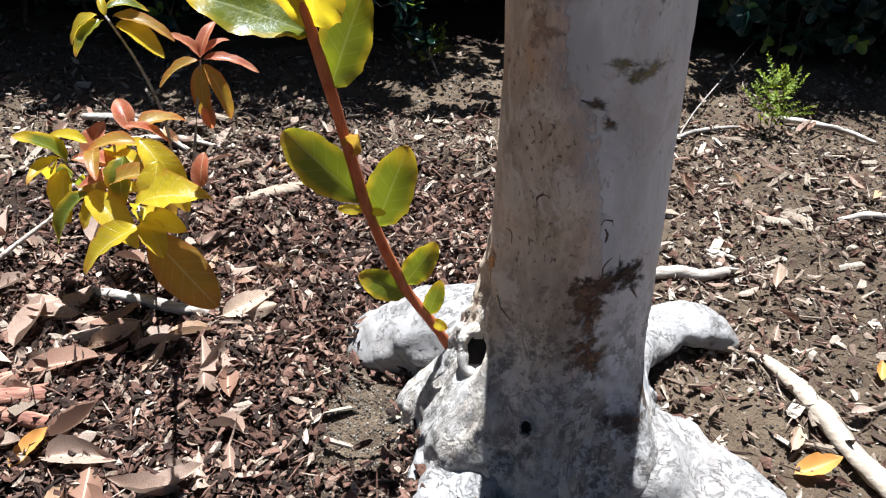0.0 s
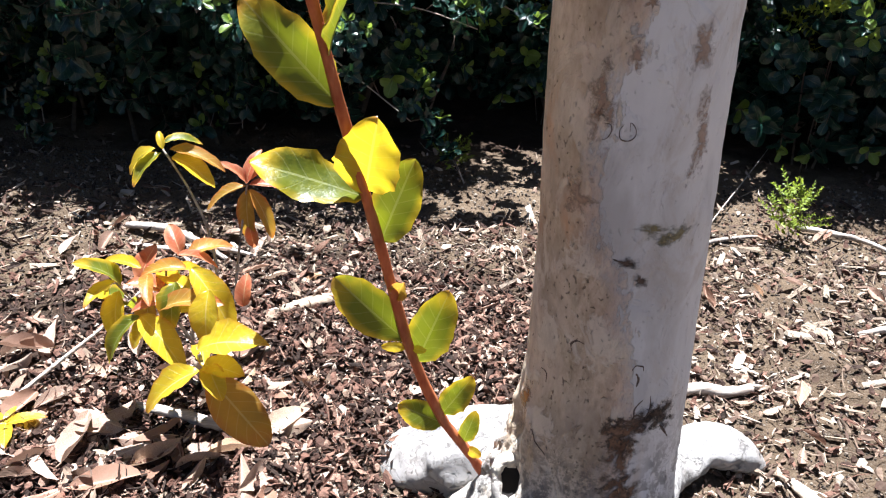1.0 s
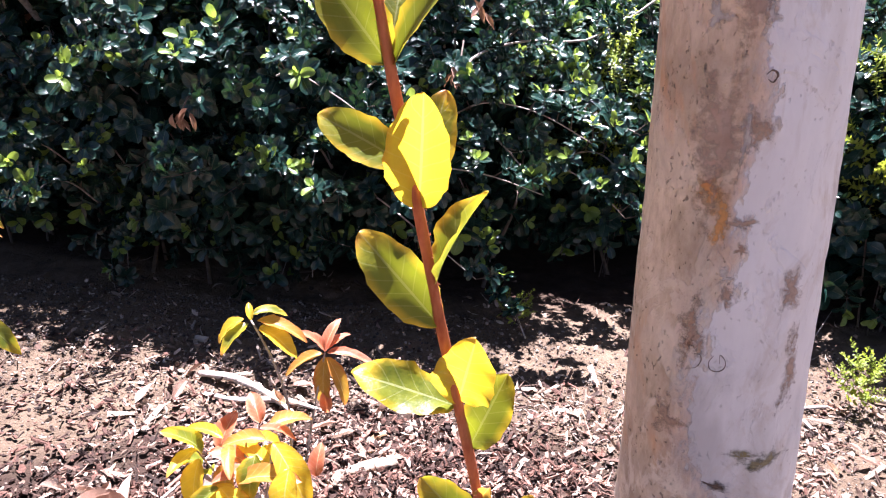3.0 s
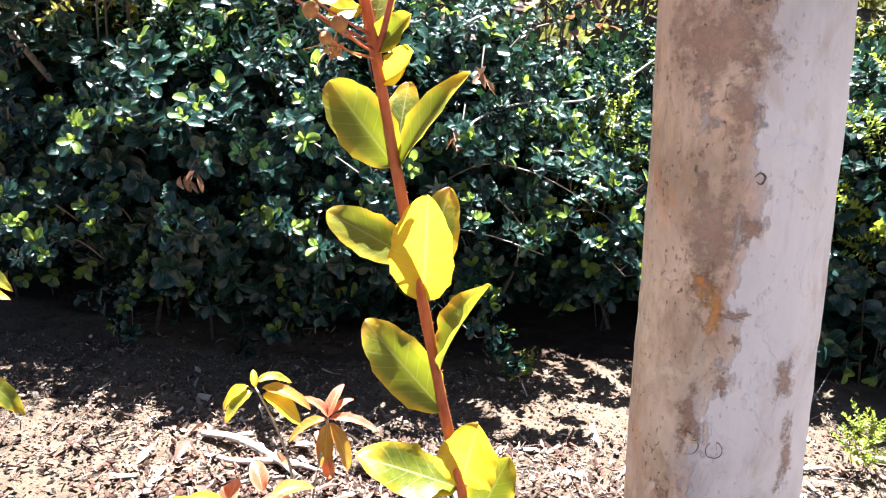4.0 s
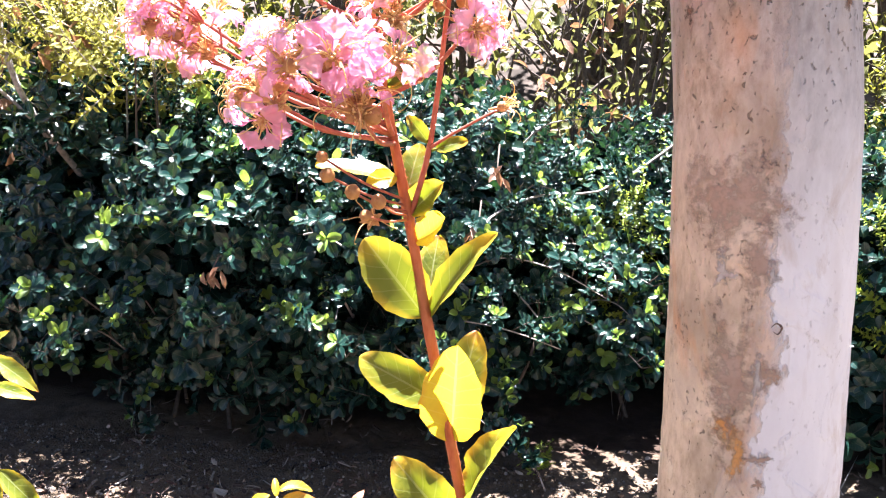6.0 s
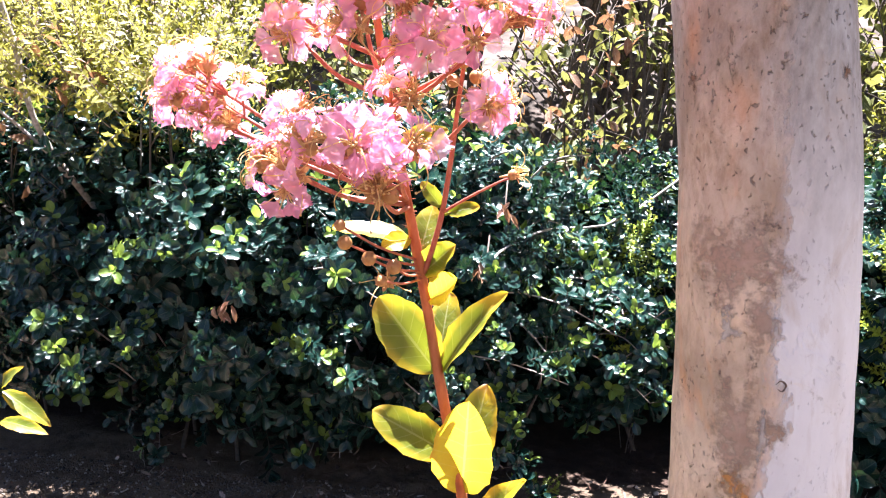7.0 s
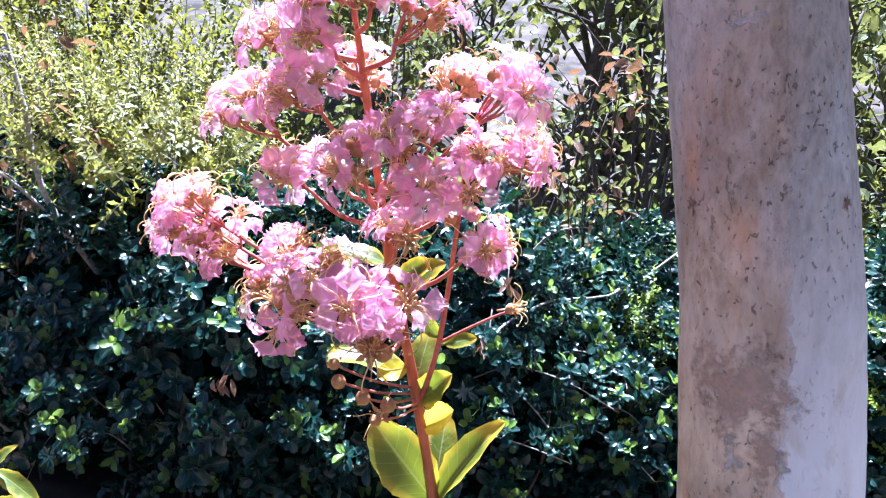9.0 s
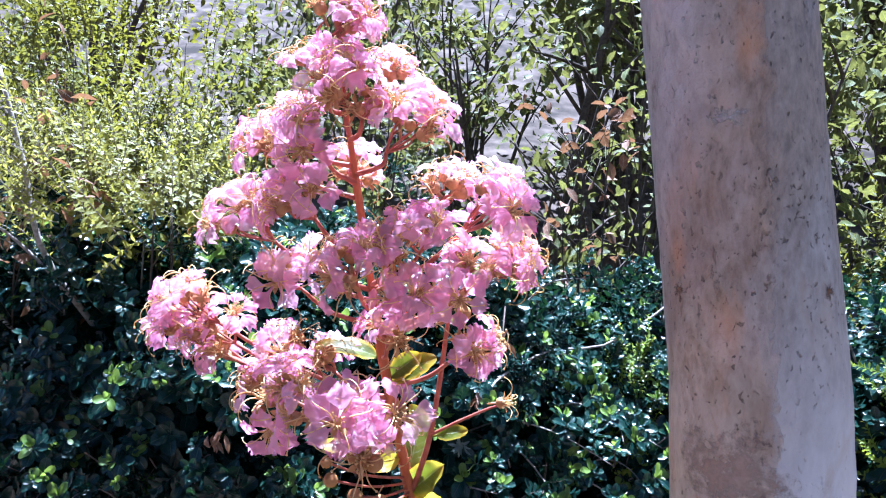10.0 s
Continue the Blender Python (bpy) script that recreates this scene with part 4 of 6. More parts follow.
    leaf(0.868, -0.02, -0.016, -0.004, 0.016, "leaf_gold")
    leaf(0.927, 0.023, -0.010, 0.020, 0.017)
    leaf(0.942, -0.042, -0.012, 0.016, 0.020, droop=0.35, face=(0, -0.5, 0.9))
    leaf(0.926, 0.033, -0.012, 0.020, 0.018, droop=0.2)

    # side stalk with two small leaves and a tuft of spent calyces
    def stalk(name, r0, r1, *pts):
        mb = MB()
        line = spline(pts, 14)
        tube(mb, line, [r0 + (r1 - r0) * i / 13 for i in range(14)], 8)
        return part(name, mb, M["pedicel"], sh)
    s0 = stem_at(0.835)
    stalk("flower_stalk", 0.0022, 0.0014, s0, (-0.113, 0.505, 0.880), (-0.104, 0.490, 0.925), (-0.098, 0.476, 0.962), (-0.094, 0.468, 0.985))
    stalk("flower_stalk", 0.0012, 0.0008, (-0.110, 0.500, 0.888), (-0.094, 0.495, 0.898), (-0.072, 0.490, 0.910), (-0.062, 0.488, 0.914))
    side_a = Vector((-0.110, 0.502, 0.889)) - stem_at(0.889)
    leaf(0.889, -0.014, -0.008, 0.020, 0.011, off=side_a)
    leaf(0.886, 0.024, -0.008, 0.008, 0.011, off=side_a)

    # petal, stamen and calyx shapes that all flowers share
    def petal_mesh(seed):
        r = random.Random(seed)
        mb = MB()
        L, W, nu, nv = 0.0185, 0.0140, 12, 10
        vs, uv, fs = [], [], []
        ph = [r.uniform(0, 6.28) for _ in range(6)]
        for i in range(nu + 1):
            u = i / nu
            if u < 0.32:
                half = 0.0007 + 0.0004 * u
            else:
                k = (u - 0.32) / 0.68
                half = 0.0009 + W / 2 * math.sin(math.pi * min(0.94, 0.10 + 0.86 * k)) ** 0.55 * min(1.0, k * 3.2)
            for j in range(nv + 1):
                v = j / nv * 2 - 1
                k = max(0.0, (u - 0.3) / 0.7)
                frill = k * (0.0015 * math.sin(6 * v + 7 * u + ph[0]) + 0.0010 * math.sin(13 * v - 5 * u + ph[1]) + 0.0007 * math.sin(19 * u + 5 * v + ph[2]))
                edge = 1 + 0.09 * math.sin(17 * u + ph[3] + v) * abs(v) + 0.05 * math.sin(31 * v + ph[4])
                tipcut = k * 0.0014 * math.sin(9 * v + ph[5]) if i == nu else 0
                x = L * u * (1 - 0.10 * abs(v) ** 2 * k) + tipcut
                vs.append(Vector((x, half * v * edge, 0.005 * math.sin(u * 2.2) - 0.004 * k * k + frill - 0.0020 * k * v * v)))
                uv.append((u, (v + 1) / 2))
        for i in range(nu):
            for j in range(nv):
                a = i * (nv + 1) + j
                fs.append((a, a + 1, a + nv + 2, a + nv + 1))
        mb.add(vs, uv, fs)
        return mb.mesh("petal", [M["petal"]])

    def stamen_mesh(seed):
        r = random.Random(seed)
        mb = MB()
        for i in range(16):
            a, t = r.uniform(0, 6.28), r.uniform(0.1, 0.6)
            d = Vector((math.cos(a) * math.sin(t), math.sin(a) * math.sin(t), math.cos(t)))
            L = r.uniform(0.006, 0.009)
            b = Vector((math.cos(a), math.sin(a), 0)) * 0.0012
            tube(mb, [b, b + d * L * 0.6, b + d * L + Vector((0, 0, -0.0004))], [0.00022, 0.0002, 0.00016], 4, cap=False)
            ball(mb, b + d * L, 0.0007, 0, 0.8, d, 3, 5)
        for i in range(5):
            a = 6.28 * i / 5 + r.uniform(-0.4, 0.4)
            o = Vector((math.cos(a), math.sin(a), 0))
            L, turn = r.uniform(0.018, 0.027), r.uniform(2.2, 3.6)
            p, pts = o * 0.0025, []
            for k in range(10):
                w = 0.35 + turn * (k / 9) ** 1.4
                pts.append(p)
                p = p + (o * math.sin(w) + Vector((0, 0, math.cos(w)))) * (L / 9) + Vector((-o.y, o.x, 0)) * (0.0004 * math.sin(k + i))
            tube(mb, spline(pts, 12), [0.00042 - 0.00014 * k / 11 for k in range(12)], 4, cap=False)
            ball(mb, pts[-1], 0.0008, 0, 0.8, o, 3, 5)
        return mb.mesh("stamen_tuft", [M["stamen"]])

    def calyx_mesh():
        mb = MB()
        tube(mb, [(0, 0, -0.013), (0, 0, -0.006)], [0.0008, 0.001], 6)
        ball(mb, (0, 0, -0.0022), 0.0042, 0, 0.95, (0, 0, 1), 7, 12, 0.05)
        for i in range(6):
            a = 6.28 * i / 6 + 0.5
            blade(mb, (math.cos(a) * 0.003, math.sin(a) * 0.003, -0.0005), (math.cos(a) * 0.005, math.sin(a) * 0.005, 0.0028), (0, 0, 1), 0.0035, 0, 3, 2, 0.3, 0.2, 0, 0.35)
        return mb.mesh("flower", [M["calyx"]])
    petals = [petal_mesh(i) for i in range(8)]
    stamens = [stamen_mesh(30 + i) for i in range(4)]
    calyx = calyx_mesh()
    mbud = MB()
    ball(mbud, (0, 0, 0), 0.0043, 0, 0.95, (0, 0, 1), 7, 12, 0.03)
    ball(mbud, (0, 0, 0.0038), 0.0012, 0, 0.9, (0, 0, 1), 3, 6)
    bud_mesh = mbud.mesh("bud", [M["bud"]])

    def turn_to(p, d, spin, size):
        return Matrix.LocRotScale(Vector(p), Vector(d).to_track_quat("Z", "Y") @ Euler((0, 0, spin)).to_quaternion(), Vector((size, size, size)))

    def flower(p, d, size, full=True):
        f = piece("flower", calyx, sh, turn_to(p, d, rng.uniform(0, 6.28), size))
        if full:
            for i in range(6):
                tilt = rng.uniform(-0.55, 0.15)
                m = Euler((0, 0, math.pi / 3 * i + rng.uniform(-0.2, 0.2))).to_matrix().to_4x4() @ pose(0.0022, 0, 0.0) @ Euler((rng.uniform(-0.5, 0.5), tilt, 0)).to_matrix().to_4x4()
                piece("petal", rng.choice(petals), f, m @ Matrix.Diagonal((rng.uniform(0.85, 1.12),) * 3 + (1,)))
        piece("stamen_tuft", rng.choice(stamens), f, pose(0, 0, 0, 0, 0, rng.uniform(0, 360)))

    def bud(p, d, size=1.0):
        piece("bud", bud_mesh, sh, turn_to(p, d, 0, size * rng.uniform(0.85, 1.15)))

    def cluster(x, y, z, r, n, spent=1, buds=1, lean=(0, 0, 0)):
        """A twig from the main axis to a bunch of n flowers round (x, y, z)."""
        c = Vector((x, y, z))
        n = max(1, round(n * 0.9))
        r *= 1.18
        za = z - 0.012
        for _ in range(4):
            za = z - 0.45 * (c - stem_at(min(za, 1.15))).length
        a = stem_at(min(max(za, 0.888 + 0.25 * max(0.0, z - 0.9)), 1.15))
        mid = (a + c) / 2 + Vector((0, 0, -0.006))
        tip = c - (c - a).normalized() * r * 0.7
        line = spline([a, mid, tip], 9)
        mb = MB()
        tube(mb, line, [0.0019 - 0.0007 * i / 8 for i in range(9)], 7)
        out = (c - a).normalized()
        spots = []
        spent += 1
        for i in range(n + spent + buds):
            d = Vector((rng.gauss(0, 1), rng.gauss(0, 1), rng.gauss(0, 1))).normalized()
            d = (d * 0.9 + out * 0.55 + Vector((0, -0.2, 0.45)) + Vector(lean)).normalized()
            rr = r * (0.78 + 0.34 * rng.random()) * (1.0 if i < n else 0.8)
            p = c + d * rr * 0.9 - out * r * 0.25
            spots.append((p, d))
            tube(mb, spline([tip, tip.lerp(p, 0.55) + Vector((0, 0, -0.002)), p - d * 0.010], 5), [0.0009, 0.0008, 0.0008, 0.0007, 0.0007], 5, cap=False)
        part("flower_stalk", mb, M["pedicel"], sh)
        for i, (p, d) in enumerate(spots):
            if i < n:
                flower(p, d, rng.uniform(0.80, 0.98))
            elif i < n + spent:
                flower(p, d, rng.uniform(1.0, 1.2), False)
            else:
                bud(p, d)

    cluster(-0.155, 0.426, 1.146, 0.024, 5, 1, 1, (0, 0, 0.4))
    cluster(-0.152, 0.432, 1.161, 0.016, 2, 1, 0, (0, 0, 0.5))
    cluster(-0.170, 0.415, 1.115, 0.021, 4, 1, 1)
    cluster(-0.150, 0.404, 1.110, 0.016, 3, 1, 0)
    cluster(-0.170, 0.410, 1.083, 0.016, 3, 1, 1)
    cluster(-0.138, 0.419, 1.102, 0.014, 1, 1, 2)
    cluster(-0.116, 0.430, 1.087, 0.025, 5, 1, 1, (0.2, 0, 0.4))
    cluster(-0.188, 0.433, 1.089, 0.019, 3, 1, 1)
    cluster(-0.211, 0.446, 1.080, 0.014, 2, 1, 1)
    cluster(-0.069, 0.415, 1.040, 0.026, 5, 1, 1, (0.2, 0, 0.4))
    cluster(-0.076, 0.430, 1.001, 0.025, 4, 2, 1)
    cluster(-0.100, 0.420, 1.025, 0.019, 3, 1, 1)
    cluster(-0.215, 0.425, 1.032, 0.024, 4, 2, 1, (-0.2, 0, 0.2))
    cluster(-0.179, 0.412, 1.045, 0.021, 4, 1, 1)
    cluster(-0.147, 0.412, 1.008, 0.018, 3, 1, 1)
    cluster(-0.197, 0.440, 0.999, 0.017, 2, 1, 2)
    cluster(-0.123, 0.425, 1.021, 0.016, 2, 2, 1)
    cluster(-0.110, 0.425, 0.991, 0.019, 3, 1, 1)
    cluster(-0.129, 0.443, 0.967, 0.013, 2, 1, 1)
    cluster(-0.267, 0.462, 0.975, 0.024, 6, 2, 0, (-0.2, 0, 0.3))
    cluster(-0.254, 0.468, 0.958, 0.018, 3, 1, 0)
    cluster(-0.279, 0.462, 0.959, 0.014, 2, 2, 0, (-0.4, 0, 0))
    cluster(-0.251, 0.475, 0.944, 0.020, 3, 2, 0, (-0.2, 0, 0))
    cluster(-0.227, 0.486, 0.917, 0.018, 3, 2, 1)
    cluster(-0.185, 0.480, 0.938, 0.015, 1, 1, 2)
    cluster(-0.207, 0.470, 0.949, 0.015, 2, 1, 1)
    cluster(-0.142, 0.362, 0.932, 0.020, 3, 2, 0)
    cluster(-0.119, 0.372, 0.933, 0.017, 3, 1, 0)
    cluster(-0.129, 0.372, 0.910, 0.010, 1, 3, 1)
    cluster(-0.202, 0.440, 0.917, 0.015, 3, 1, 1)
    cluster(-0.188, 0.425, 0.932, 0.014, 2, 1, 0)
    cluster(-0.078, 0.450, 0.960, 0.015, 3, 2, 0)
    cluster(-0.057, 0.435, 1.012, 0.018, 2, 2, 0, (0.4, 0, 0))
    cluster(-0.166, 0.490, 1.066, 0.018, 3, 1, 1)
    cluster(-0.189, 0.490, 1.005, 0.015, 2, 1, 1)
    cluster(-0.094, 0.465, 1.052, 0.017, 3, 1, 1)
    cluster(-0.133, 0.455, 1.122, 0.014, 2, 1, 1)
    # buds and spent calyces low on the panicle
    for p, size in (((-0.150, 0.442, 0.864), 1.1), ((-0.136, 0.452, 0.857), 1.15), ((-0.143, 0.446, 0.849), 1.0), ((-0.165, 0.440, 0.874), 1.05), ((-0.168, 0.440, 0.885), 1.0)):
        b = Vector(p)
        a = stem_at(0.836 + 0.4 * (p[2] - 0.85))
        stalk("bud_stalk", 0.0010, 0.0008, a, a.lerp(b, 0.5) + Vector((0, -0.004, -0.002)), b)
        bud(b, b - a, size)
    flower(Vector((-0.146, 0.478, 0.842)), Vector((-0.1, -0.8, 0.3)), 1.0, False)
    flower(Vector((-0.060, 0.488, 0.916)), Vector((0.9, -0.3, 0.2)), 0.9, False)
    for p in ((-0.094, 0.465, 0.987), (-0.086, 0.470, 0.978), (-0.100, 0.462, 0.975)):
        bud(Vector(p), Vector((0.2, -0.3, 1)), 1.0)
    return foot


build_shoot()


# ---- young crape myrtle beside the tree ----
def build_sapling():
    rng = random.Random(5)
    base = Vector((-0.37, 0.93, ground_height(-0.37, 0.93)))
    sap = thing("crape_myrtle_sapling", base, "small crape myrtle seedling with yellow-green and bronze leaves", "sapling")

    def stem(r0, r1, *pts, mat="twig"):
        mb = MB()
        line = spline([Vector(p) - base for p in pts], 16)
        tube(mb, line, [r0 + (r1 - r0) * i / 15 for i in range(16)], 8, 0, 0.12)
        part("stem", mb, M[mat], sap)

    def leaf(bx, by, bz, dx, dy, dz, width, mat="leaf", face=(0, -0.25, 1.0), fold=0.5, droop=0.55, wave=0.05):
        mb = MB()
        b = Vector((bx, by, bz)) - base
        if mat == "leaf" and rng.random() < 0.7:
            mat = "leaf_gold"
        v = Vector((dx, dy, dz))
        blade(mb, b, v * 1.05, face, width * 1.08, 0, 14, 6, fold, droop, wave, 0.48, rng.random() * 6, 0.70)
        part("leaf", mb, M[mat], sap, {"leaf": "", "leaf_gold": "sunlit yellow leaf", "leaf_bronze": "bronze leaf", "leaf_red": "red young leaf"}[mat])

    g = base
    stem(0.0028, 0.0015, g + Vector((0, 0, -0.01)), (-0.335, 0.90, 0.12), (-0.33, 0.91, 0.23), (-0.355, 0.93, 0.30), (-0.388, 0.94, 0.362))
    stem(0.0026, 0.0014, g + Vector((0.01, 0.0, -0.01)), (-0.325, 0.93, 0.11), (-0.312, 0.98, 0.215), (-0.30, 1.0, 0.285))
    stem(0.0026, 0.0014, g + Vector((-0.01, -0.01, -0.01)), (-0.36, 0.86, 0.10), (-0.37, 0.83, 0.18), (-0.36, 0.82, 0.25))
    stem(0.0020, 0.0012, (-0.365, 0.86, 0.11), (-0.40, 0.83, 0.17), (-0.43, 0.82, 0.225))
    stem(0.0020, 0.0011, (-0.36, 0.86, 0.11), (-0.33, 0.80, 0.19), (-0.31, 0.775, 0.27))
    stem(0.0030, 0.0014, g + Vector((0.01, -0.03, -0.01)), (-0.315, 0.83, 0.08), (-0.275, 0.70, 0.19), (-0.243, 0.615, 0.275), (-0.222, 0.555, 0.325), (-0.206, 0.52, 0.338))
    # top whorl
    leaf(-0.398, 0.940, 0.363, -0.036, -0.020, -0.017, 0.021)
    leaf(-0.391, 0.940, 0.357, -0.030, -0.040, -0.016, 0.021)
    leaf(-0.384, 0.940, 0.372, 0.040, 0.020, 0.004, 0.019)
    leaf(-0.379, 0.940, 0.361, 0.068, 0.000, -0.007, 0.022, "leaf_bronze")
    leaf(-0.377, 0.940, 0.351, 0.057, -0.020, -0.015, 0.026)
    leaf(-0.388, 0.940, 0.362, -0.006, 0.010, 0.022, 0.010)
    # red whorl
    leaf(-0.300, 1.000, 0.287, -0.020, -0.010, 0.041, 0.019, "leaf_red")
    leaf(-0.300, 1.000, 0.287, 0.011, 0.020, 0.045, 0.018, "leaf_red")
    leaf(-0.297, 1.000, 0.285, 0.068, 0.000, 0.004, 0.018, "leaf_red")
    leaf(-0.302, 1.000, 0.283, -0.056, -0.020, -0.012, 0.021, "leaf_bronze")
    leaf(-0.300, 1.000, 0.278, -0.003, -0.030, -0.068, 0.026, "leaf_bronze")
    leaf(-0.297, 1.000, 0.278, 0.040, -0.020, -0.060, 0.022, "leaf_bronze")
    leaf(-0.297, 1.000, 0.290, 0.024, 0.030, 0.022, 0.015, "leaf_red")
    leaf(-0.301, 0.990, 0.225, 0.006, -0.01, -0.034, 0.018, "leaf_red")
    # middle
    leaf(-0.423, 0.820, 0.222, -0.020, -0.020, 0.053, 0.029, "leaf")
    leaf(-0.392, 0.820, 0.248, -0.060, 0.020, 0.012, 0.017, "leaf")
    leaf(-0.334, 0.820, 0.249, -0.050, -0.012, 0.010, 0.024, "leaf_bronze")
    leaf(-0.310, 0.780, 0.274, 0.056, -0.040, -0.053, 0.036, "leaf")
    leaf(-0.330, 0.820, 0.268, 0.044, 0.030, 0.012, 0.024, "leaf_bronze")
    leaf(-0.383, 0.770, 0.209, -0.047, -0.030, -0.038, 0.029, "leaf")
    leaf(-0.380, 0.770, 0.209, 0.060, -0.050, -0.020, 0.033, "leaf")
    leaf(-0.354, 0.770, 0.218, 0.065, -0.020, 0.045, 0.029, "leaf_bronze")
    leaf(-0.428, 0.820, 0.213, -0.004, -0.040, -0.047, 0.029, "leaf")
    leaf(-0.360, 0.870, 0.241, -0.016, 0.020, 0.035, 0.024, "leaf_red")
    leaf(-0.278, 0.740, 0.268, -0.002, -0.040, -0.040, 0.032, "leaf_gold")
    leaf(-0.388, 0.820, 0.210, -0.002, -0.030, -0.034, 0.028, "leaf_bronze")
    leaf(-0.416, 0.860, 0.201, 0.009, 0.020, 0.045, 0.028, "leaf_red")
    leaf(-0.285, 0.870, 0.160, 0.002, 0.010, 0.040, 0.023, "leaf_red")
    leaf(-0.362, 0.820, 0.210, -0.030, -0.015, 0.035, 0.028, "leaf_red")
    leaf(-0.338, 0.790, 0.247, -0.002, -0.040, -0.034, 0.030, "leaf")
    leaf(-0.320, 0.800, 0.215, 0.030, -0.020, -0.040, 0.030, "leaf_bronze")
    leaf(-0.375, 0.800, 0.190, -0.030, -0.030, -0.02, 0.026, "leaf")
    # smaller leaves between them
    for i in range(16):
        c = (Vector((-0.37, 0.82, 0.22)), Vector((-0.42, 0.82, 0.215)), Vector((-0.32, 0.79, 0.25)), Vector((-0.35, 0.85, 0.20)))[i % 4]
        a = rng.uniform(0, 6.28)
        leaf(c.x + rng.uniform(-0.02, 0.02), c.y + rng.uniform(-0.03, 0.03), c.z + rng.uniform(-0.05, 0.03), 0.05 * math.cos(a), 0.05 * math.sin(a), rng.uniform(-0.025, 0.03), rng.uniform(0.016, 0.024), rng.choice(("leaf", "leaf", "leaf_gold", "leaf_bronze", "leaf_red")))
    # low branch that leans to the path
    leaf(-0.212, 0.530, 0.342, 0.050, -0.010, 0.028, 0.032, "leaf_gold", wave=0.1)
    leaf(-0.210, 0.522, 0.326, -0.048, -0.020, -0.016, 0.026, "leaf_gold")
    leaf(-0.203, 0.522, 0.320, 0.049, -0.022, -0.054, 0.037, "leaf_bronze", (0.2, -0.8, 0.6), 0.15, 0.1)
    leaf(-0.206, 0.520, 0.331, 0.032, -0.010, 0.010, 0.022, "leaf_gold")
    leaf(-0.202, 0.520, 0.334, 0.017, -0.025, -0.008, 0.019, "leaf_gold")
    leaf(-0.230, 0.585, 0.305, 0.010, -0.03, 0.016, 0.018, "leaf_gold")

    # second seedling farther left, and a sprig low on the ground
    base2 = Vector((-1.06, 1.22, ground_height(-1.06, 1.22)))
    s2 = thing("crape_myrtle_sapling", base2, "thin seedling with a few yellow-green leaves at the bed's edge", "sapling")
    mb = MB()
    tube(mb, spline([Vector((0, 0, -0.01)), Vector((-0.02, 0, 0.18)), Vector((0.02, -0.03, 0.36)), Vector((0.06, -0.07, 0.46))], 14), [0.003 - 0.0015 * i / 13 for i in range(14)], 8)
    part("stem", mb, M["twig"], s2)

    def leaf2(bx, by, bz, dx, dy, dz, w):
        mb = MB()
        blade(mb, Vector((bx, by, bz)) - base2, (dx, dy, dz), (0, -0.5, 0.8), w, 0, 12, 6, 0.3, 0.3, 0.05, 0.46, bx * 9)
        part("leaf", mb, M["leaf"], s2)
    leaf2(-1.065, 1.24, 0.20, 0.085, 0.0, -0.085, 0.042)
    leaf2(-1.065, 1.23, 0.19, 0.020, -0.04, -0.07, 0.032)
    leaf2(-0.99, 1.155, 0.470, 0.090, 0.0, -0.055, 0.034)
    leaf2(-0.99, 1.155, 0.475, 0.035, 0.0, 0.045, 0.030)
    leaf2(-1.00, 1.15, 0.465, 0.02, -0.05, -0.03, 0.028)
    leaf2(-1.00, 1.16, 0.47, -0.05, -0.01, 0.02, 0.028)
    leaf2(-1.02, 1.18, 0.40, 0.10, -0.02, 0.0, 0.030)
    base3 = Vector((-0.60, 0.75, ground_height(-0.60, 0.75)))
    s3 = thing("leafy_sprig", base3, "low yellow-green sprig rooted among dry leaves", "sprig")
    mb = MB()
    tube(mb, spline([Vector((0, 0, -0.01)), Vector((0.005, 0, 0.012)), Vector((0.02, -0.005, 0.024))], 6), [0.0016] * 6, 6)
    part("stem", mb, M["twig"], s3)
    for a, l in ((0.3, 0.05), (1.6, 0.03), (2.8, 0.05), (3.9, 0.045), (5.2, 0.05)):
        mb = MB()
        blade(mb, (0.018, -0.004, 0.024), (l * math.cos(a), l * math.sin(a), 0.008), (0, 0, 1), l * 0.42, 0, 10, 6, 0.3, 0.25, 0.05)
        part("leaf", mb, M["leaf_gold"], s3)


build_sapling()


# ---- hedge ----
def sprig_mesh(name, seed, length, leaves, size, slim, mats, cup=0.35, young=3, nu=5, nv=4, stem=0.0012, spread=1.0, belly=0.58, wavy=0.03, blunt=0.8):
    """A leafy twig along +z: leaves in turn round the stem, the last ones young and bright."""
    r = random.Random(seed)
    mb = MB()
    bendx, bendy = r.uniform(-0.3, 0.3), r.uniform(-0.3, 0.3)
    pts = [Vector((bendx * length * u * u, bendy * length * u * u, length * u)) for u in np.linspace(0, 1, 5)]
    tube(mb, pts, [stem, stem, stem * 0.9, stem * 0.8, stem * 0.6], 5, 2)
    for i in range(leaves):
        u = 0.12 + 0.88 * (i + 0.5) / leaves
        p = Vector((bendx * length * u * u, bendy * length * u * u, length * u))
        a = i * 2.4 + r.uniform(-0.3, 0.3)
        lift = 0.15 + 0.9 * u ** 2 + r.uniform(-0.25, 0.25)
        s = size * (1.0 - 0.40 * u ** 2) * r.uniform(0.8, 1.15)
        d = Vector((math.cos(a) * math.cos(lift) * spread, math.sin(a) * math.cos(lift) * spread, math.sin(lift)))
        up = Vector((-math.cos(a) * math.sin(lift), -math.sin(a) * math.sin(lift), math.cos(lift)))
        blade(mb, p, d * s, up, s * slim, 1 if i >= leaves - young else 0, nu, nv, cup, r.uniform(0.05, 0.35), wavy, belly, r.random() * 6, blunt)
    return mb.mesh(name, mats)


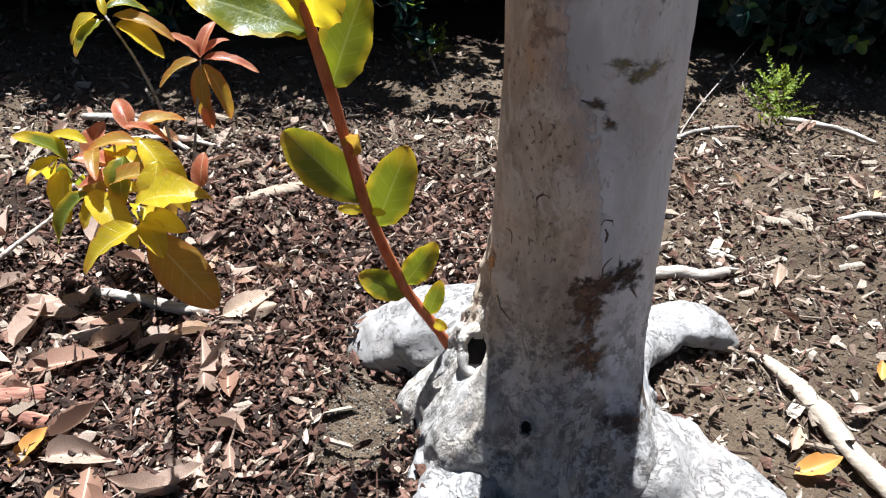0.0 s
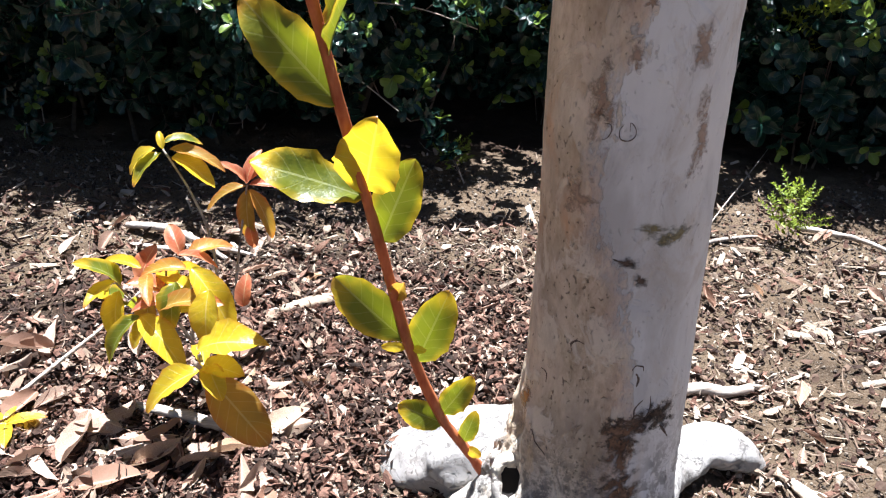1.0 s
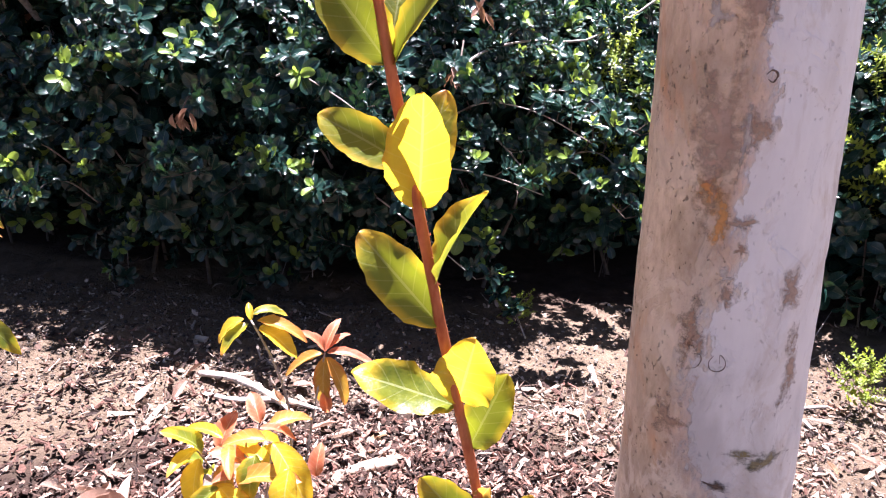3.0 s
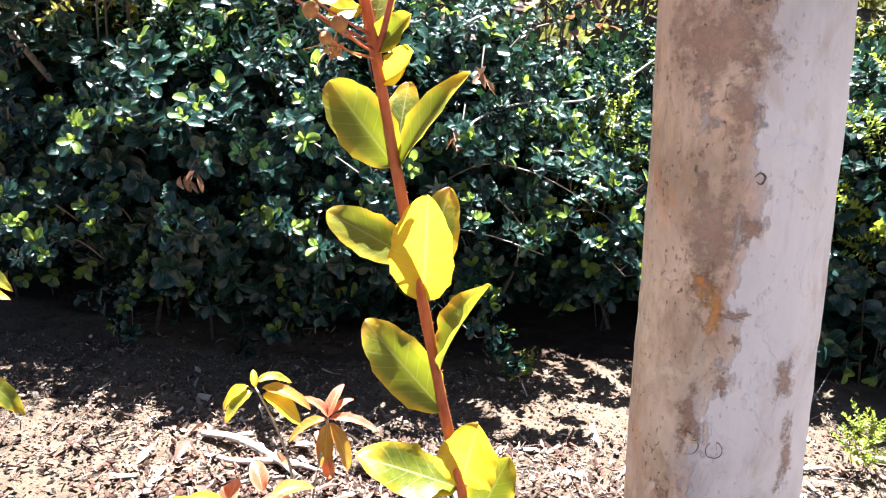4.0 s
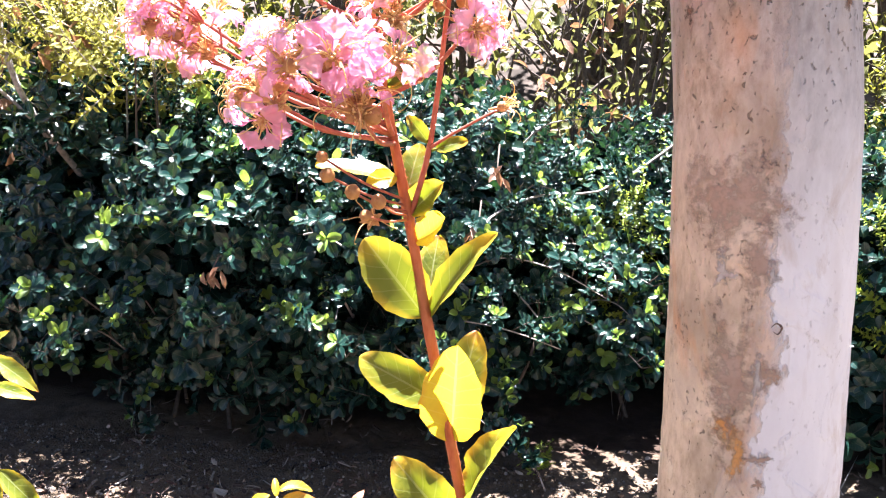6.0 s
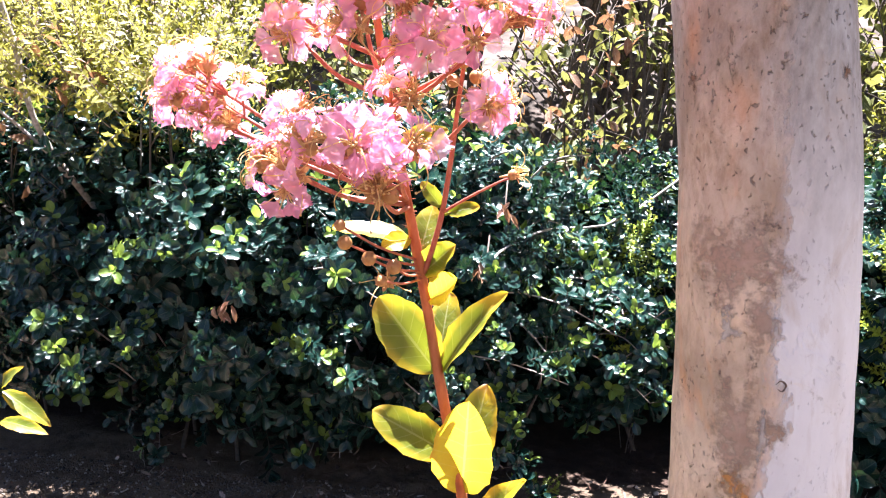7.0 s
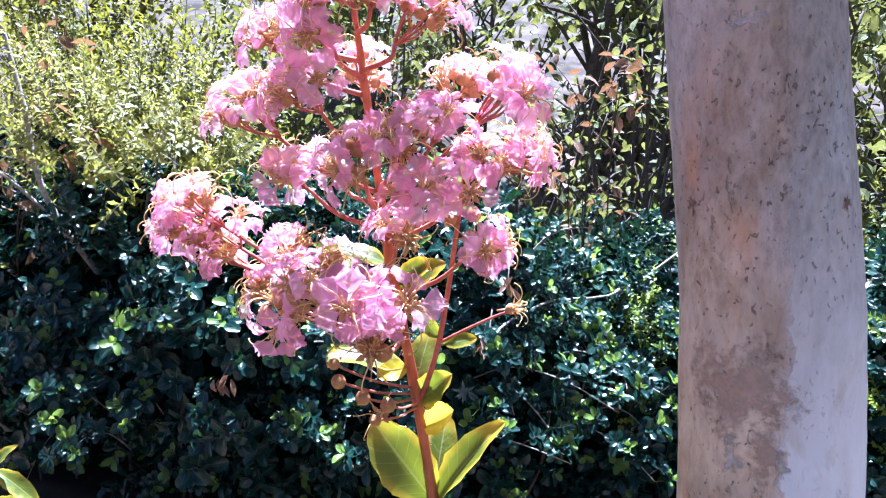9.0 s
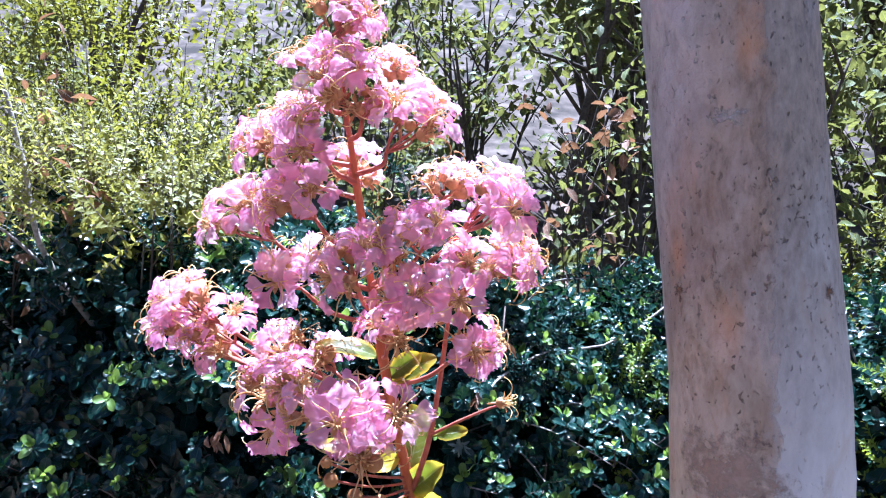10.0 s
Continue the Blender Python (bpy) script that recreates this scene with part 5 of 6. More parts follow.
HEDGE_SPRIGS = [sprig_mesh("sprig", 100 + i, 0.10 + 0.012 * (i % 4), 10 + i % 4, 0.055, 0.66, [M["hedge"], M["hedge_young"] if i % 4 == 1 else M["hedge"], M["branch"]], young=3, nu=8, belly=0.58, wavy=0.03, blunt=0.5) for i in range(9)]


def rosette_mesh(seed, mats):
    """A whorl of broad blunt leaves at a twig's end, the inner ones small and young."""
    r = random.Random(seed)
    mb = MB()
    tube(mb, [(0, 0, -0.05), (0.002, 0, -0.02), (0, 0, 0.006)], [0.0015, 0.0014, 0.001], 5, 2)
    for i in range(11):
        ring = i // 4
        a = i * 2.4 + r.uniform(-0.3, 0.3)
        lift = (0.15, 0.55, 1.05)[ring] + r.uniform(-0.2, 0.2)
        s = (0.040, 0.033, 0.020)[ring] * r.uniform(0.85, 1.15)
        d = Vector((math.cos(a) * math.cos(lift), math.sin(a) * math.cos(lift), math.sin(lift)))
        up = Vector((-math.cos(a) * math.sin(lift), -math.sin(a) * math.sin(lift), math.cos(lift)))
        blade(mb, Vector((0, 0, -0.012 + 0.008 * ring)), d * s, up, s * 0.58, 1 if ring == 2 or (ring == 1 and i % 2) else 0, 8, 4, 0.3, r.uniform(0.05, 0.35), 0.04, 0.58, r.random() * 6, 0.5)
    return mb.mesh("sprig", mats)


ROSETTES = [rosette_mesh(150 + i, [M["hedge"], M["hedge_young"] if i % 3 else M["hedge"], M["branch"]]) for i in range(7)]
FEATHER_SPRIGS = [sprig_mesh("sprig", 200 + i, 0.17 + 0.02 * (i % 3), 22, 0.036, 0.36, [M["feather"], M["feather"], M["branch"]], cup=0.2, nu=3, nv=2, spread=0.8) for i in range(6)]
SUNLIT_SPRIGS = [sprig_mesh("sprig", 240 + i, 0.15 + 0.02 * (i % 3), 26, 0.028, 0.36, [M["feather_sunlit"], M["feather_sunlit"], M["twig"]], cup=0.2, nu=3, nv=2, spread=0.9) for i in range(5)]
BRIGHT_SPRIGS = [sprig_mesh("sprig", 300 + i, 0.10 + 0.02 * (i % 3), 24, 0.022, 0.50, [M["bright"], M["bright"], M["bright"]], cup=0.2, nu=3, nv=2, spread=0.9) for i in range(5)]


def shrub(name, place, size, top, low, sprigs, count, fill, mats, seed, label, leaf=0.032, slim=0.6, inner=0.86, scale=1.0, upward=0.35, limbs=9, lumps=0.22, front=0.55, category="shrub", group="", straggle=0, foot=0.05, skirt=0.0):
    """A shrub of lumpy outline: limbs from the ground, twigs all over its outside, plain foliage within."""
    rng = random.Random(seed)
    x, y = place
    base = Vector((x, y, ground_height(x, y)))
    ob = thing(name, base, label, category, group)
    zc, rz = (top + low) / 2, (top - low) / 2

    def out(d, k=1.0):
        q = 1 + lumps * noise.noise(Vector(d) * 2.3 + Vector((seed * 3.1, 0, 0))) + 0.5 * lumps * noise.noise(Vector(d) * 5.1 + Vector((0, seed * 1.7, 0)))
        wide = 1 + skirt * max(0.0, -d.z)
        return Vector((d.x * size[0] * q * k * wide, d.y * size[1] * q * k * wide, zc + d.z * rz * q * k))

    for i in range(limbs):
        d = Vector((rng.gauss(0, 1), rng.gauss(-0.2, 1), rng.uniform(-0.1, 0.9))).normalized()
        e = out(d, 0.82)
        f = Vector((d.x * size[0] * 0.22, d.y * size[1] * 0.22, -0.02))
        mb = MB()
        line = spline([f, f.lerp(e, 0.4) + Vector((rng.uniform(-0.04, 0.04), rng.uniform(-0.04, 0.04), 0.05)), e], 10)
        r0 = rng.uniform(0.006, 0.012) * min(1.0, max(size) / 0.4)
        tube(mb, line, [r0 * (1 - 0.75 * k / 9) for k in range(10)], 7, 0, 0.15)
        for k in range(4):
            s = line[rng.randrange(4, 9)]
            t = s + Vector((rng.uniform(-1, 1), rng.uniform(-1, 1), rng.uniform(0.0, 1))) * 0.14 * min(1.0, max(size) / 0.4)
            tube(mb, [s, s.lerp(t, 0.5) + Vector((0, 0, 0.01)), t], [r0 * 0.35, r0 * 0.28, r0 * 0.15], 5, 0, 0.1)
        part("limb", mb, M["branch"], ob)
    mb = MB()
    for i in range(fill):
        d = Vector((rng.gauss(0, 1), rng.gauss(0, 1), rng.gauss(0, 1))).normalized()
        p = out(d, rng.uniform(0.45, 1.0) * inner)
        if p.z < 0.4 * foot * (1 + 0.6 * noise.noise((p.x * 4, seed, 0))):
            continue
        a = Vector((rng.gauss(0, 1), rng.gauss(0, 1), rng.gauss(0, 0.7))).normalized()
        s = leaf * rng.uniform(0.8, 1.3)
        blade(mb, p, a * s, Vector((rng.gauss(0, 0.6), rng.gauss(0, 0.6), 1)) + d * 0.5, s * slim, 0, 3, 2, 0.3, 0.2, 0, 0.55, 0, 0.8)
    tagged(part("foliage", mb, mats, ob), kind="stuff")
    n = 0
    while n < count:
        d = Vector((rng.gauss(0, 1), rng.gauss(-front, 1), rng.gauss(0.15, 1))).normalized()
        p = out(d, rng.uniform(0.86, 1.04))
        if p.z < foot * (1 + 0.6 * noise.noise((p.x * 4, seed, 0))):
            continue
        g = (d + Vector((rng.uniform(-0.6, 0.6), rng.uniform(-0.6, 0.6), upward + rng.uniform(-0.5, 0.5)))).normalized()
        m = Matrix.LocRotScale(p - g * 0.03 * scale, g.to_track_quat("Z", "Y") @ Euler((0, 0, rng.uniform(0, 6.28))).to_quaternion(), Vector((1, 1, 1)) * scale * rng.uniform(0.75, 1.15))
        piece("sprig", rng.choice(sprigs), ob, m)
        n += 1
    for i in range(straggle):
        d = Vector((rng.gauss(0, 0.9), -abs(rng.gauss(0.7, 0.5)), rng.uniform(-0.15, 1.0))).normalized()
        a, b = out(d, 0.8), out(d, rng.uniform(1.08, 1.30)) + Vector((rng.uniform(-0.1, 0.1), 0, rng.uniform(-0.02, 0.10)))
        if b.z < 0.10:
            continue
        line = spline([a, a.lerp(b, 0.5) + Vector((0, 0, 0.05)), b], 8)
        mb = MB()
        tube(mb, line, [0.0032 - 0.0016 * k / 7 for k in range(8)], 6)
        part("limb", mb, M["twig"], ob)
        for k in (3, 4, 5, 6, 7, 7):
            g = ((line[k] - line[k - 1]).normalized() + Vector((rng.uniform(-0.9, 0.9), rng.uniform(-0.6, 0.6), rng.uniform(0.1, 0.9)))).normalized()
            m = Matrix.LocRotScale(line[k], g.to_track_quat("Z", "Y") @ Euler((0, 0, rng.uniform(0, 6.28))).to_quaternion(), Vector((1, 1, 1)) * rng.uniform(0.42, 0.62))
            piece("sprig", rng.choice(sprigs), ob, m)
    return ob


HEDGE_LABEL = "dense evergreen hedge shrub with small glossy dark green leaves"


def hedge(x, y, rx, ry, top, seed, count=220, fill=3400, low=-0.16, straggle=13):
    shrub("hedge_shrub", (x, y), (rx, ry), top, low, HEDGE_SPRIGS, count, fill, [M["hedge"]], seed, HEDGE_LABEL, 0.055, 0.66, category="hedge shrub", group="hedge behind the bed", straggle=straggle, foot=0.10, skirt=0.35)


hedge(-1.85, 2.42, 0.48, 0.50, 1.00, 1, low=0.04)
hedge(-1.28, 2.22, 0.42, 0.46, 0.93, 2, low=0.04)
hedge(-0.78, 2.08, 0.40, 0.44, 0.92, 3, low=0.04)
hedge(-0.35, 2.17, 0.38, 0.46, 0.94, 4, low=0.04, straggle=26)
hedge(0.08, 2.60, 0.42, 0.46, 0.80, 5, straggle=30)
hedge(0.52, 2.72, 0.40, 0.46, 0.84, 6, straggle=22)
hedge(0.98, 2.26, 0.40, 0.46, 0.86, 7)
hedge(1.45, 2.22, 0.40, 0.46, 0.90, 8)
for x, y, top, seed in ((-1.02, 2.12, 0.56, 14), (-0.56, 2.12, 0.52, 15), (0.10, 2.42, 0.50, 16), (0.74, 2.34, 0.52, 17), (-1.50, 2.20, 0.58, 18)):
    hedge(x, y, 0.30, 0.28, top, seed, 90, 1500, 0.0, 4)
hedge(-0.80, 2.65, 0.52, 0.42, 0.98, 9, 120, 3600, -0.25, 0)
hedge(-0.05, 2.90, 0.52, 0.42, 0.80, 10, 120, 3600, -0.25, 0)
hedge(0.80, 3.00, 0.52, 0.42, 0.85, 11, 120, 3600, -0.25, 0)
hedge(-1.55, 2.75, 0.52, 0.42, 0.95, 12, 120, 3600, -0.25, 0)
hedge(1.55, 3.0, 0.52, 0.42, 0.95, 13, 120, 3600, -0.25, 0)


def feathery(x, y, rx, ry, top, low, seed, count=280, fill=3500, limbs=10):
    shrub("feathery_shrub", (x, y), (rx, ry), top, low, FEATHER_SPRIGS, count, fill, [M["feather"]], seed, "light yellow-green shrub with narrow feathery leaves", 0.042, 0.28, 0.80, 1.15, 1.5, limbs, 0.34, 0.4)


feathery(-1.60, 2.75, 0.54, 0.45, 1.90, 0.40, 21, 270, 900)
feathery(-1.25, 2.30, 0.26, 0.24, 1.25, 0.80, 22, 130, 200)
feathery(1.60, 3.0, 0.40, 0.40, 1.20, 0.5, 23, 170, 1200)
for x, y, rx, ry, top, low, seed, count in ((-1.22, 2.02, 0.32, 0.34, 1.18, 0.84, 25, 110), (-1.02, 1.98, 0.16, 0.16, 1.12, 0.86, 26, 40)):
    shrub("feathery_shrub", (x, y), (rx, ry), top, low, SUNLIT_SPRIGS, count, 30, [M["feather_sunlit"]], seed, "feathery sprays arching over the hedge, sunlight painted in as cream-green", 0.03, 0.36, 0.8, 1.1, 0.9, 2, 0.45, 0.6)
feathery(-2.4, 3.4, 0.6, 0.5, 2.1, 0.5, 24, 120, 2500)


def bright_plant(x, y, rx, ry, top, low, seed, count, fill, label, scale=1.0):
    shrub("green_plant", (x, y), (rx, ry), top, low, BRIGHT_SPRIGS, count, fill, [M["bright"]], seed, label, 0.016, 0.36, 0.85, scale, 0.9, 4, 0.25, 0.3, "plant")


bright_plant(0.25, 2.17, 0.075, 0.07, 0.72, 0.20, 31, 60, 300, "bright green fine-leaved weed growing up through the hedge", 0.8)
bright_plant(0.93, 1.90, 0.14, 0.14, 0.95, 0.30, 32, 60, 300, "bright green fine-leaved stems beside the hedge")
bright_plant(0.72, 1.46, 0.038, 0.035, 0.115, 0.0, 33, 26, 40, "small bright green weed tuft rooted in the mulch", 0.5)
bright_plant(-0.015, 1.70, 0.04, 0.035, 0.075, 0.0, 34, 12, 20, "small green sprout at the foot of the hedge", 0.5)


# ---- dry brush and trees on the slope ----
def brush(x, y, height, spread, seed, leaves, mat="brush", name="brush_shrub", label="open brush with dark stems and dusty yellow-green leaves", stems=11, leaf=0.06, thick=0.012, lean_x=0.0):
    rng = random.Random(seed)
    base = Vector((x, y, ground_height(x, y)))
    ob = thing(name, base, label, "brush" if name == "brush_shrub" else "tree")
    tips = []
    for i in range(stems):
        a = rng.uniform(0, 6.28)
        lean = rng.uniform(0.15, 1.0) * spread
        e = Vector((math.cos(a) * lean + lean_x * height, math.sin(a) * lean, height * rng.uniform(0.6, 1.0)))
        f = Vector((math.cos(a) * 0.06, math.sin(a) * 0.06, -0.05))
        line = spline([f, f.lerp(e, 0.35) + Vector((rng.uniform(-0.1, 0.1), rng.uniform(-0.1, 0.1), 0.1)) * height * 0.3, f.lerp(e, 0.7) + Vector((rng.uniform(-0.1, 0.1), rng.uniform(-0.1, 0.1), 0.05)) * height * 0.3, e], 14)
        mb = MB()
        r0 = thick * rng.uniform(0.6, 1.2)
        tube(mb, line, [r0 * (1 - 0.8 * k / 13) for k in range(14)], 7, 0, 0.15)
        for k in range(5):
            s = line[rng.randrange(4, 14)]
            t = s + Vector((rng.uniform(-1, 1), rng.uniform(-1, 1), rng.uniform(0.1, 1.2))) * height * 0.16
            tube(mb, [s, s.lerp(t, 0.5) + Vector((0, 0, 0.02)), t], [r0 * 0.35, r0 * 0.25, r0 * 0.12], 5, 0, 0.1)
            tips += [s.lerp(t, 0.6), t]
        part("limb", mb, M["branch"], ob)
    mb = MB()
    for i in range(leaves):
        c = rng.choice(tips)
        p = c + Vector((rng.gauss(0, 1), rng.gauss(0, 1), rng.gauss(0, 1))) * height * (0.06 if name == "tree" else 0.026)
        d = Vector((rng.gauss(0, 1), rng.gauss(0, 1), rng.gauss(0.2, 1))).normalized()
        s = leaf * rng.uniform(0.7, 1.3)
        blade(mb, p, d * s, (rng.gauss(0, 1), rng.gauss(0, 1), 1), s * 0.5, 0, 3, 2, 0.3, 0.2, 0, 0.5)
    tagged(part("crown", mb, [M[mat]], ob), kind="stuff")


brush(0.35, 3.45, 2.1, 0.42, 41, 420, thick=0.022, stems=9, lean_x=0.06, leaf=0.07)
brush(0.95, 3.9, 2.2, 0.55, 42, 900, thick=0.024, stems=8, lean_x=0.05, leaf=0.075)
brush(-0.25, 4.3, 2.1, 0.50, 43, 260, thick=0.026, stems=7, lean_x=0.10, leaf=0.075)
brush(-0.95, 4.4, 2.1, 0.6, 44, 520, stems=7, leaf=0.07)
brush(1.75, 3.7, 2.1, 0.6, 45, 1300, leaf=0.075)
brush(0.20, 5.4, 3.4, 0.6, 46, 600, leaf=0.09, thick=0.05, stems=5, lean_x=0.16)
brush(-1.9, 4.8, 2.5, 0.8, 47, 2200, leaf=0.075)
brush(2.8, 4.6, 2.6, 0.9, 48, 1800, leaf=0.08)
brush(1.3, 5.6, 2.9, 0.8, 49, 1500, leaf=0.09, thick=0.035, lean_x=0.08)
brush(-3.2, 4.2, 2.5, 0.9, 50, 1800, leaf=0.08)
brush(-0.6, 5.8, 2.8, 0.9, 52, 800, leaf=0.09, thick=0.03)
brush(0.75, 6.4, 3.4, 0.9, 53, 1000, leaf=0.11, thick=0.05, stems=6, lean_x=0.14)
brush(-1.6, 6.6, 3.2, 1.1, 54, 2600, leaf=0.09)
brush(2.2, 6.6, 3.2, 1.1, 55, 2200, leaf=0.10)
brush(-1.50, 2.05, 1.62, 0.12, 56, 130, "dead", label="dry brown withered twigs above the hedge", stems=4, leaf=0.055, thick=0.005)
brush(0.12, 2.90, 1.36, 0.24, 51, 110, "dead", label="dry branch with withered brown leaves", stems=5, leaf=0.06, thick=0.006)
TREE_LABEL = "leafy tree with dark limbs on the slope"
brush(0.7, 8.0, 4.6, 1.6, 61, 4500, "brush", "tree", TREE_LABEL, 9, 0.13, 0.06)
brush(-2.2, 9.0, 4.8, 1.8, 62, 4500, "brush", "tree", TREE_LABEL, 9, 0.13, 0.06)
brush(3.6, 8.2, 4.6, 1.8, 63, 4500, "brush", "tree", TREE_LABEL, 9, 0.13, 0.06)
brush(-5.5, 8.5, 4.6, 1.9, 64, 2800, "feather", "tree", TREE_LABEL, 9, 0.13, 0.06)
brush(7.0, 9.0, 4.6, 1.9, 65, 2800, "feather", "tree", TREE_LABEL, 9, 0.13, 0.06)


# ---- sticks, wood pieces and twigs ----
def stick(name, label, category, r, mat, *pts, knob=0.25, sides=10, n=18, flat=1.0):
    c = Vector(pts[0])
    ob = MB()
    line = spline([Vector(p) - c for p in pts], n)
    rad = [float(np.interp(i / (n - 1), np.linspace(0, 1, len(r)), r)) for i in range(n)]
    tube(ob, line, rad, sides, 0, knob, True, pts[0][0] * 7, flat)
    o = part(name, ob, M[mat])
    o.location = c
    return tagged(o, label, category)


def on(x, y, up=0.0):
    return Vector((x, y, ground_height(x, y) + up))


stick("wood_stick", "long split piece of weathered tan wood on the soil", "stick", (0.006, 0.014, 0.016, 0.015, 0.015, 0.012), "chip", on(0.452, 0.735, 0.008), on(0.47, 0.690, 0.010), on(0.488, 0.645, 0.010), on(0.506, 0.60, 0.010), on(0.524, 0.555, 0.010), on(0.542, 0.51, 0.008), knob=0.35, sides=7, flat=0.55, n=30)
stick("wood_stick", "round bleached stick beside the trunk", "stick", (0.009, 0.0095, 0.009, 0.007), "stick", on(0.345, 0.915, 0.010), on(0.385, 0.922, 0.010), on(0.425, 0.925, 0.010), on(0.468, 0.928, 0.010))
stick("twig", "thin bent grey twig lying on mulch", "twig", (0.0016, 0.0018, 0.0014, 0.0008), "twig", on(0.51, 1.40, 0.006), on(0.58, 1.52, 0.02), on(0.70, 1.70, 0.03), on(0.86, 1.96, 0.035), sides=6)
stick("branch", "grey fallen branch behind the green weed", "branch", (0.006, 0.007, 0.006, 0.004), "stick", on(0.77, 1.535, 0.008), on(0.83, 1.50, 0.014), on(0.90, 1.49, 0.012), on(0.955, 1.455, 0.006))
stick("branch", "thin weathered grey branch lying on the mulch", "branch", (0.004, 0.005, 0.004, 0.002), "twig", on(0.50, 1.40, 0.005), on(0.55, 1.42, 0.012), on(0.62, 1.44, 0.012), on(0.68, 1.47, 0.008))
stick("branch", "bleached forked branch lying under the seedling", "branch", (0.006, 0.008, 0.008, 0.006), "stick", on(-0.43, 0.80, 0.010), on(-0.37, 0.785, 0.020), on(-0.31, 0.768, 0.022), on(-0.26, 0.775, 0.010))
stick("twig", "pale curved twig rising from dry leaves", "twig", (0.0035, 0.003, 0.0025, 0.0015), "stick", on(-0.62, 0.78, 0.008), on(-0.565, 0.86, 0.03), on(-0.52, 0.92, 0.06), on(-0.47, 0.98, 0.09), sides=7)
stick("twig", "crooked grey twig lying on bare soil", "twig", (0.004, 0.005, 0.004, 0.003), "twig", on(-0.62, 1.02, 0.006), on(-0.57, 1.08, 0.014), on(-0.53, 1.17, 0.012), on(-0.45, 1.22, 0.008), sides=7)
stick("branch", "dead grey branch pile on the bare soil", "branch", (0.006, 0.009, 0.007, 0.004), "stick", on(-0.66, 1.33, 0.010), on(-0.58, 1.31, 0.022), on(-0.50, 1.27, 0.018), on(-0.42, 1.22, 0.010))
stick("branch", "thin weathered grey branch lying on the mulch", "branch", (0.004, 0.006, 0.006, 0.003), "stick", on(-0.62, 1.26, 0.008), on(-0.55, 1.245, 0.014), on(-0.46, 1.26, 0.012), on(-0.38, 1.25, 0.008))
stick("wood_chunk", "splintered pale chunk of wood in the mulch", "wood chunk", (0.008, 0.015, 0.017, 0.012, 0.006), "chip", on(-0.29, 1.06, 0.008), on(-0.265, 1.075, 0.012), on(-0.235, 1.095, 0.014), on(-0.205, 1.115, 0.012), on(-0.19, 1.125, 0.008), knob=0.35, sides=7, flat=0.5)
stick("wood_stick", "short weathered stick on wood chips", "stick", (0.005, 0.007, 0.006, 0.004), "stick", on(0.72, 1.11, 0.006), on(0.77, 1.115, 0.010), on(0.83, 1.11, 0.010), on(0.9, 1.09, 0.006))
n = Nodes("peeled_bark")
M["peel"] = n.surface(n.ramp(n.noise(70.0, 5.0, 0.65, None, (0.4, 2.5, 2.5)), (0.34, (0.10, 0.04, 0.028)), (0.52, (0.27, 0.12, 0.08)), (0.68, (0.45, 0.26, 0.18))), 0.7, n.bump(n.noise(160.0, 4.0, 0.7, None, (0.4, 2.5, 2.5)), 0.9, 0.0015), spec=0.25)
for k, (x, y, long, wide, turn) in enumerate(((-0.455, 0.610, 0.085, 0.013, 12), (-0.425, 0.585, 0.060, 0.010, -8), (-0.49, 0.63, 0.070, 0.011, 30))):
    roll, vs, fs = MB(), [], []
    for i in range(15):
        for j in range(15):
            a = 0.6 + 4.6 * j / 14
            r = wide * (1 - 0.30 * j / 14) * (1 + 0.12 * noise.noise((i * 0.4, j * 0.5, k * 3)))
            ragged = 0.006 * noise.noise((j * 0.6, i // 14, k)) if i in (0, 14) else 0.0
            vs.append(Vector((long * (i / 14 - 0.5) + ragged, r * math.cos(a), r * math.sin(a))))
            vs.append(Vector((long * (i / 14 - 0.5) + ragged, (r - 0.0012) * math.cos(a), (r - 0.0012) * math.sin(a))))
    for i in range(14):
        for j in range(14):
            p, q = (i * 15 + j) * 2, ((i + 1) * 15 + j) * 2
            fs += [(p, p + 2, q + 2, q), (p + 1, q + 1, q + 3, p + 3)]
    roll.add(vs, [(0, 0)] * len(vs), fs)
    peel = part("bark_peel", roll, M["peel"])
    peel.matrix_world = pose(x, y, ground_height(x, y) + 0.9 * wide, 20 * k, 3, turn)
    tagged(peel, "curled reddish strip of peeled bark on mulch", "bark")
stick("bare_stem", "bare grey stem leaning through the hedge", "branch", (0.010, 0.009, 0.008, 0.007, 0.005), "twig", on(-1.15, 2.40, 0.0), (-1.26, 2.02, 0.60), (-1.347, 1.82, 0.913), (-1.413, 1.83, 1.153), (-1.49, 1.84, 1.42), knob=0.2)
stick("bare_stem", "thin bare grey side stem in the hedge", "branch", (0.005, 0.004, 0.003), "twig", (-1.335, 1.82, 0.87), (-1.45, 1.80, 0.98), (-1.62, 1.78, 1.08))
stick("vine_stem", "thin arching tan stem in front of the brush", "vine", (0.004, 0.0035, 0.003, 0.0025), "twig", (0.50, 2.36, 0.90), (0.385, 2.30, 0.80), (0.175, 2.15, 0.68), (0.01, 2.0, 0.68), (-0.07, 1.80, 0.68), (-0.13, 1.66, 0.66), (-0.16, 1.64, 0.60), sides=7, knob=0.1)
for x, y, lean in ((-0.10, 1.95, 0.10), (-0.62, 1.82, -0.12), (-1.02, 1.86, 0.07), (0.28, 2.18, -0.14), (-0.85, 1.85, -0.05), (0.5, 2.2, 0.12)):
    stick("bare_stem", "dark bare stem at the foot of the hedge", "branch", (0.007, 0.005, 0.004, 0.003), "branch", on(x, y, -0.01), on(x + 0.3 * lean, y + 0.02, 0.10), on(x + 0.8 * lean, y + 0.03, 0.24), on(x + lean, y + 0.10, 0.38))


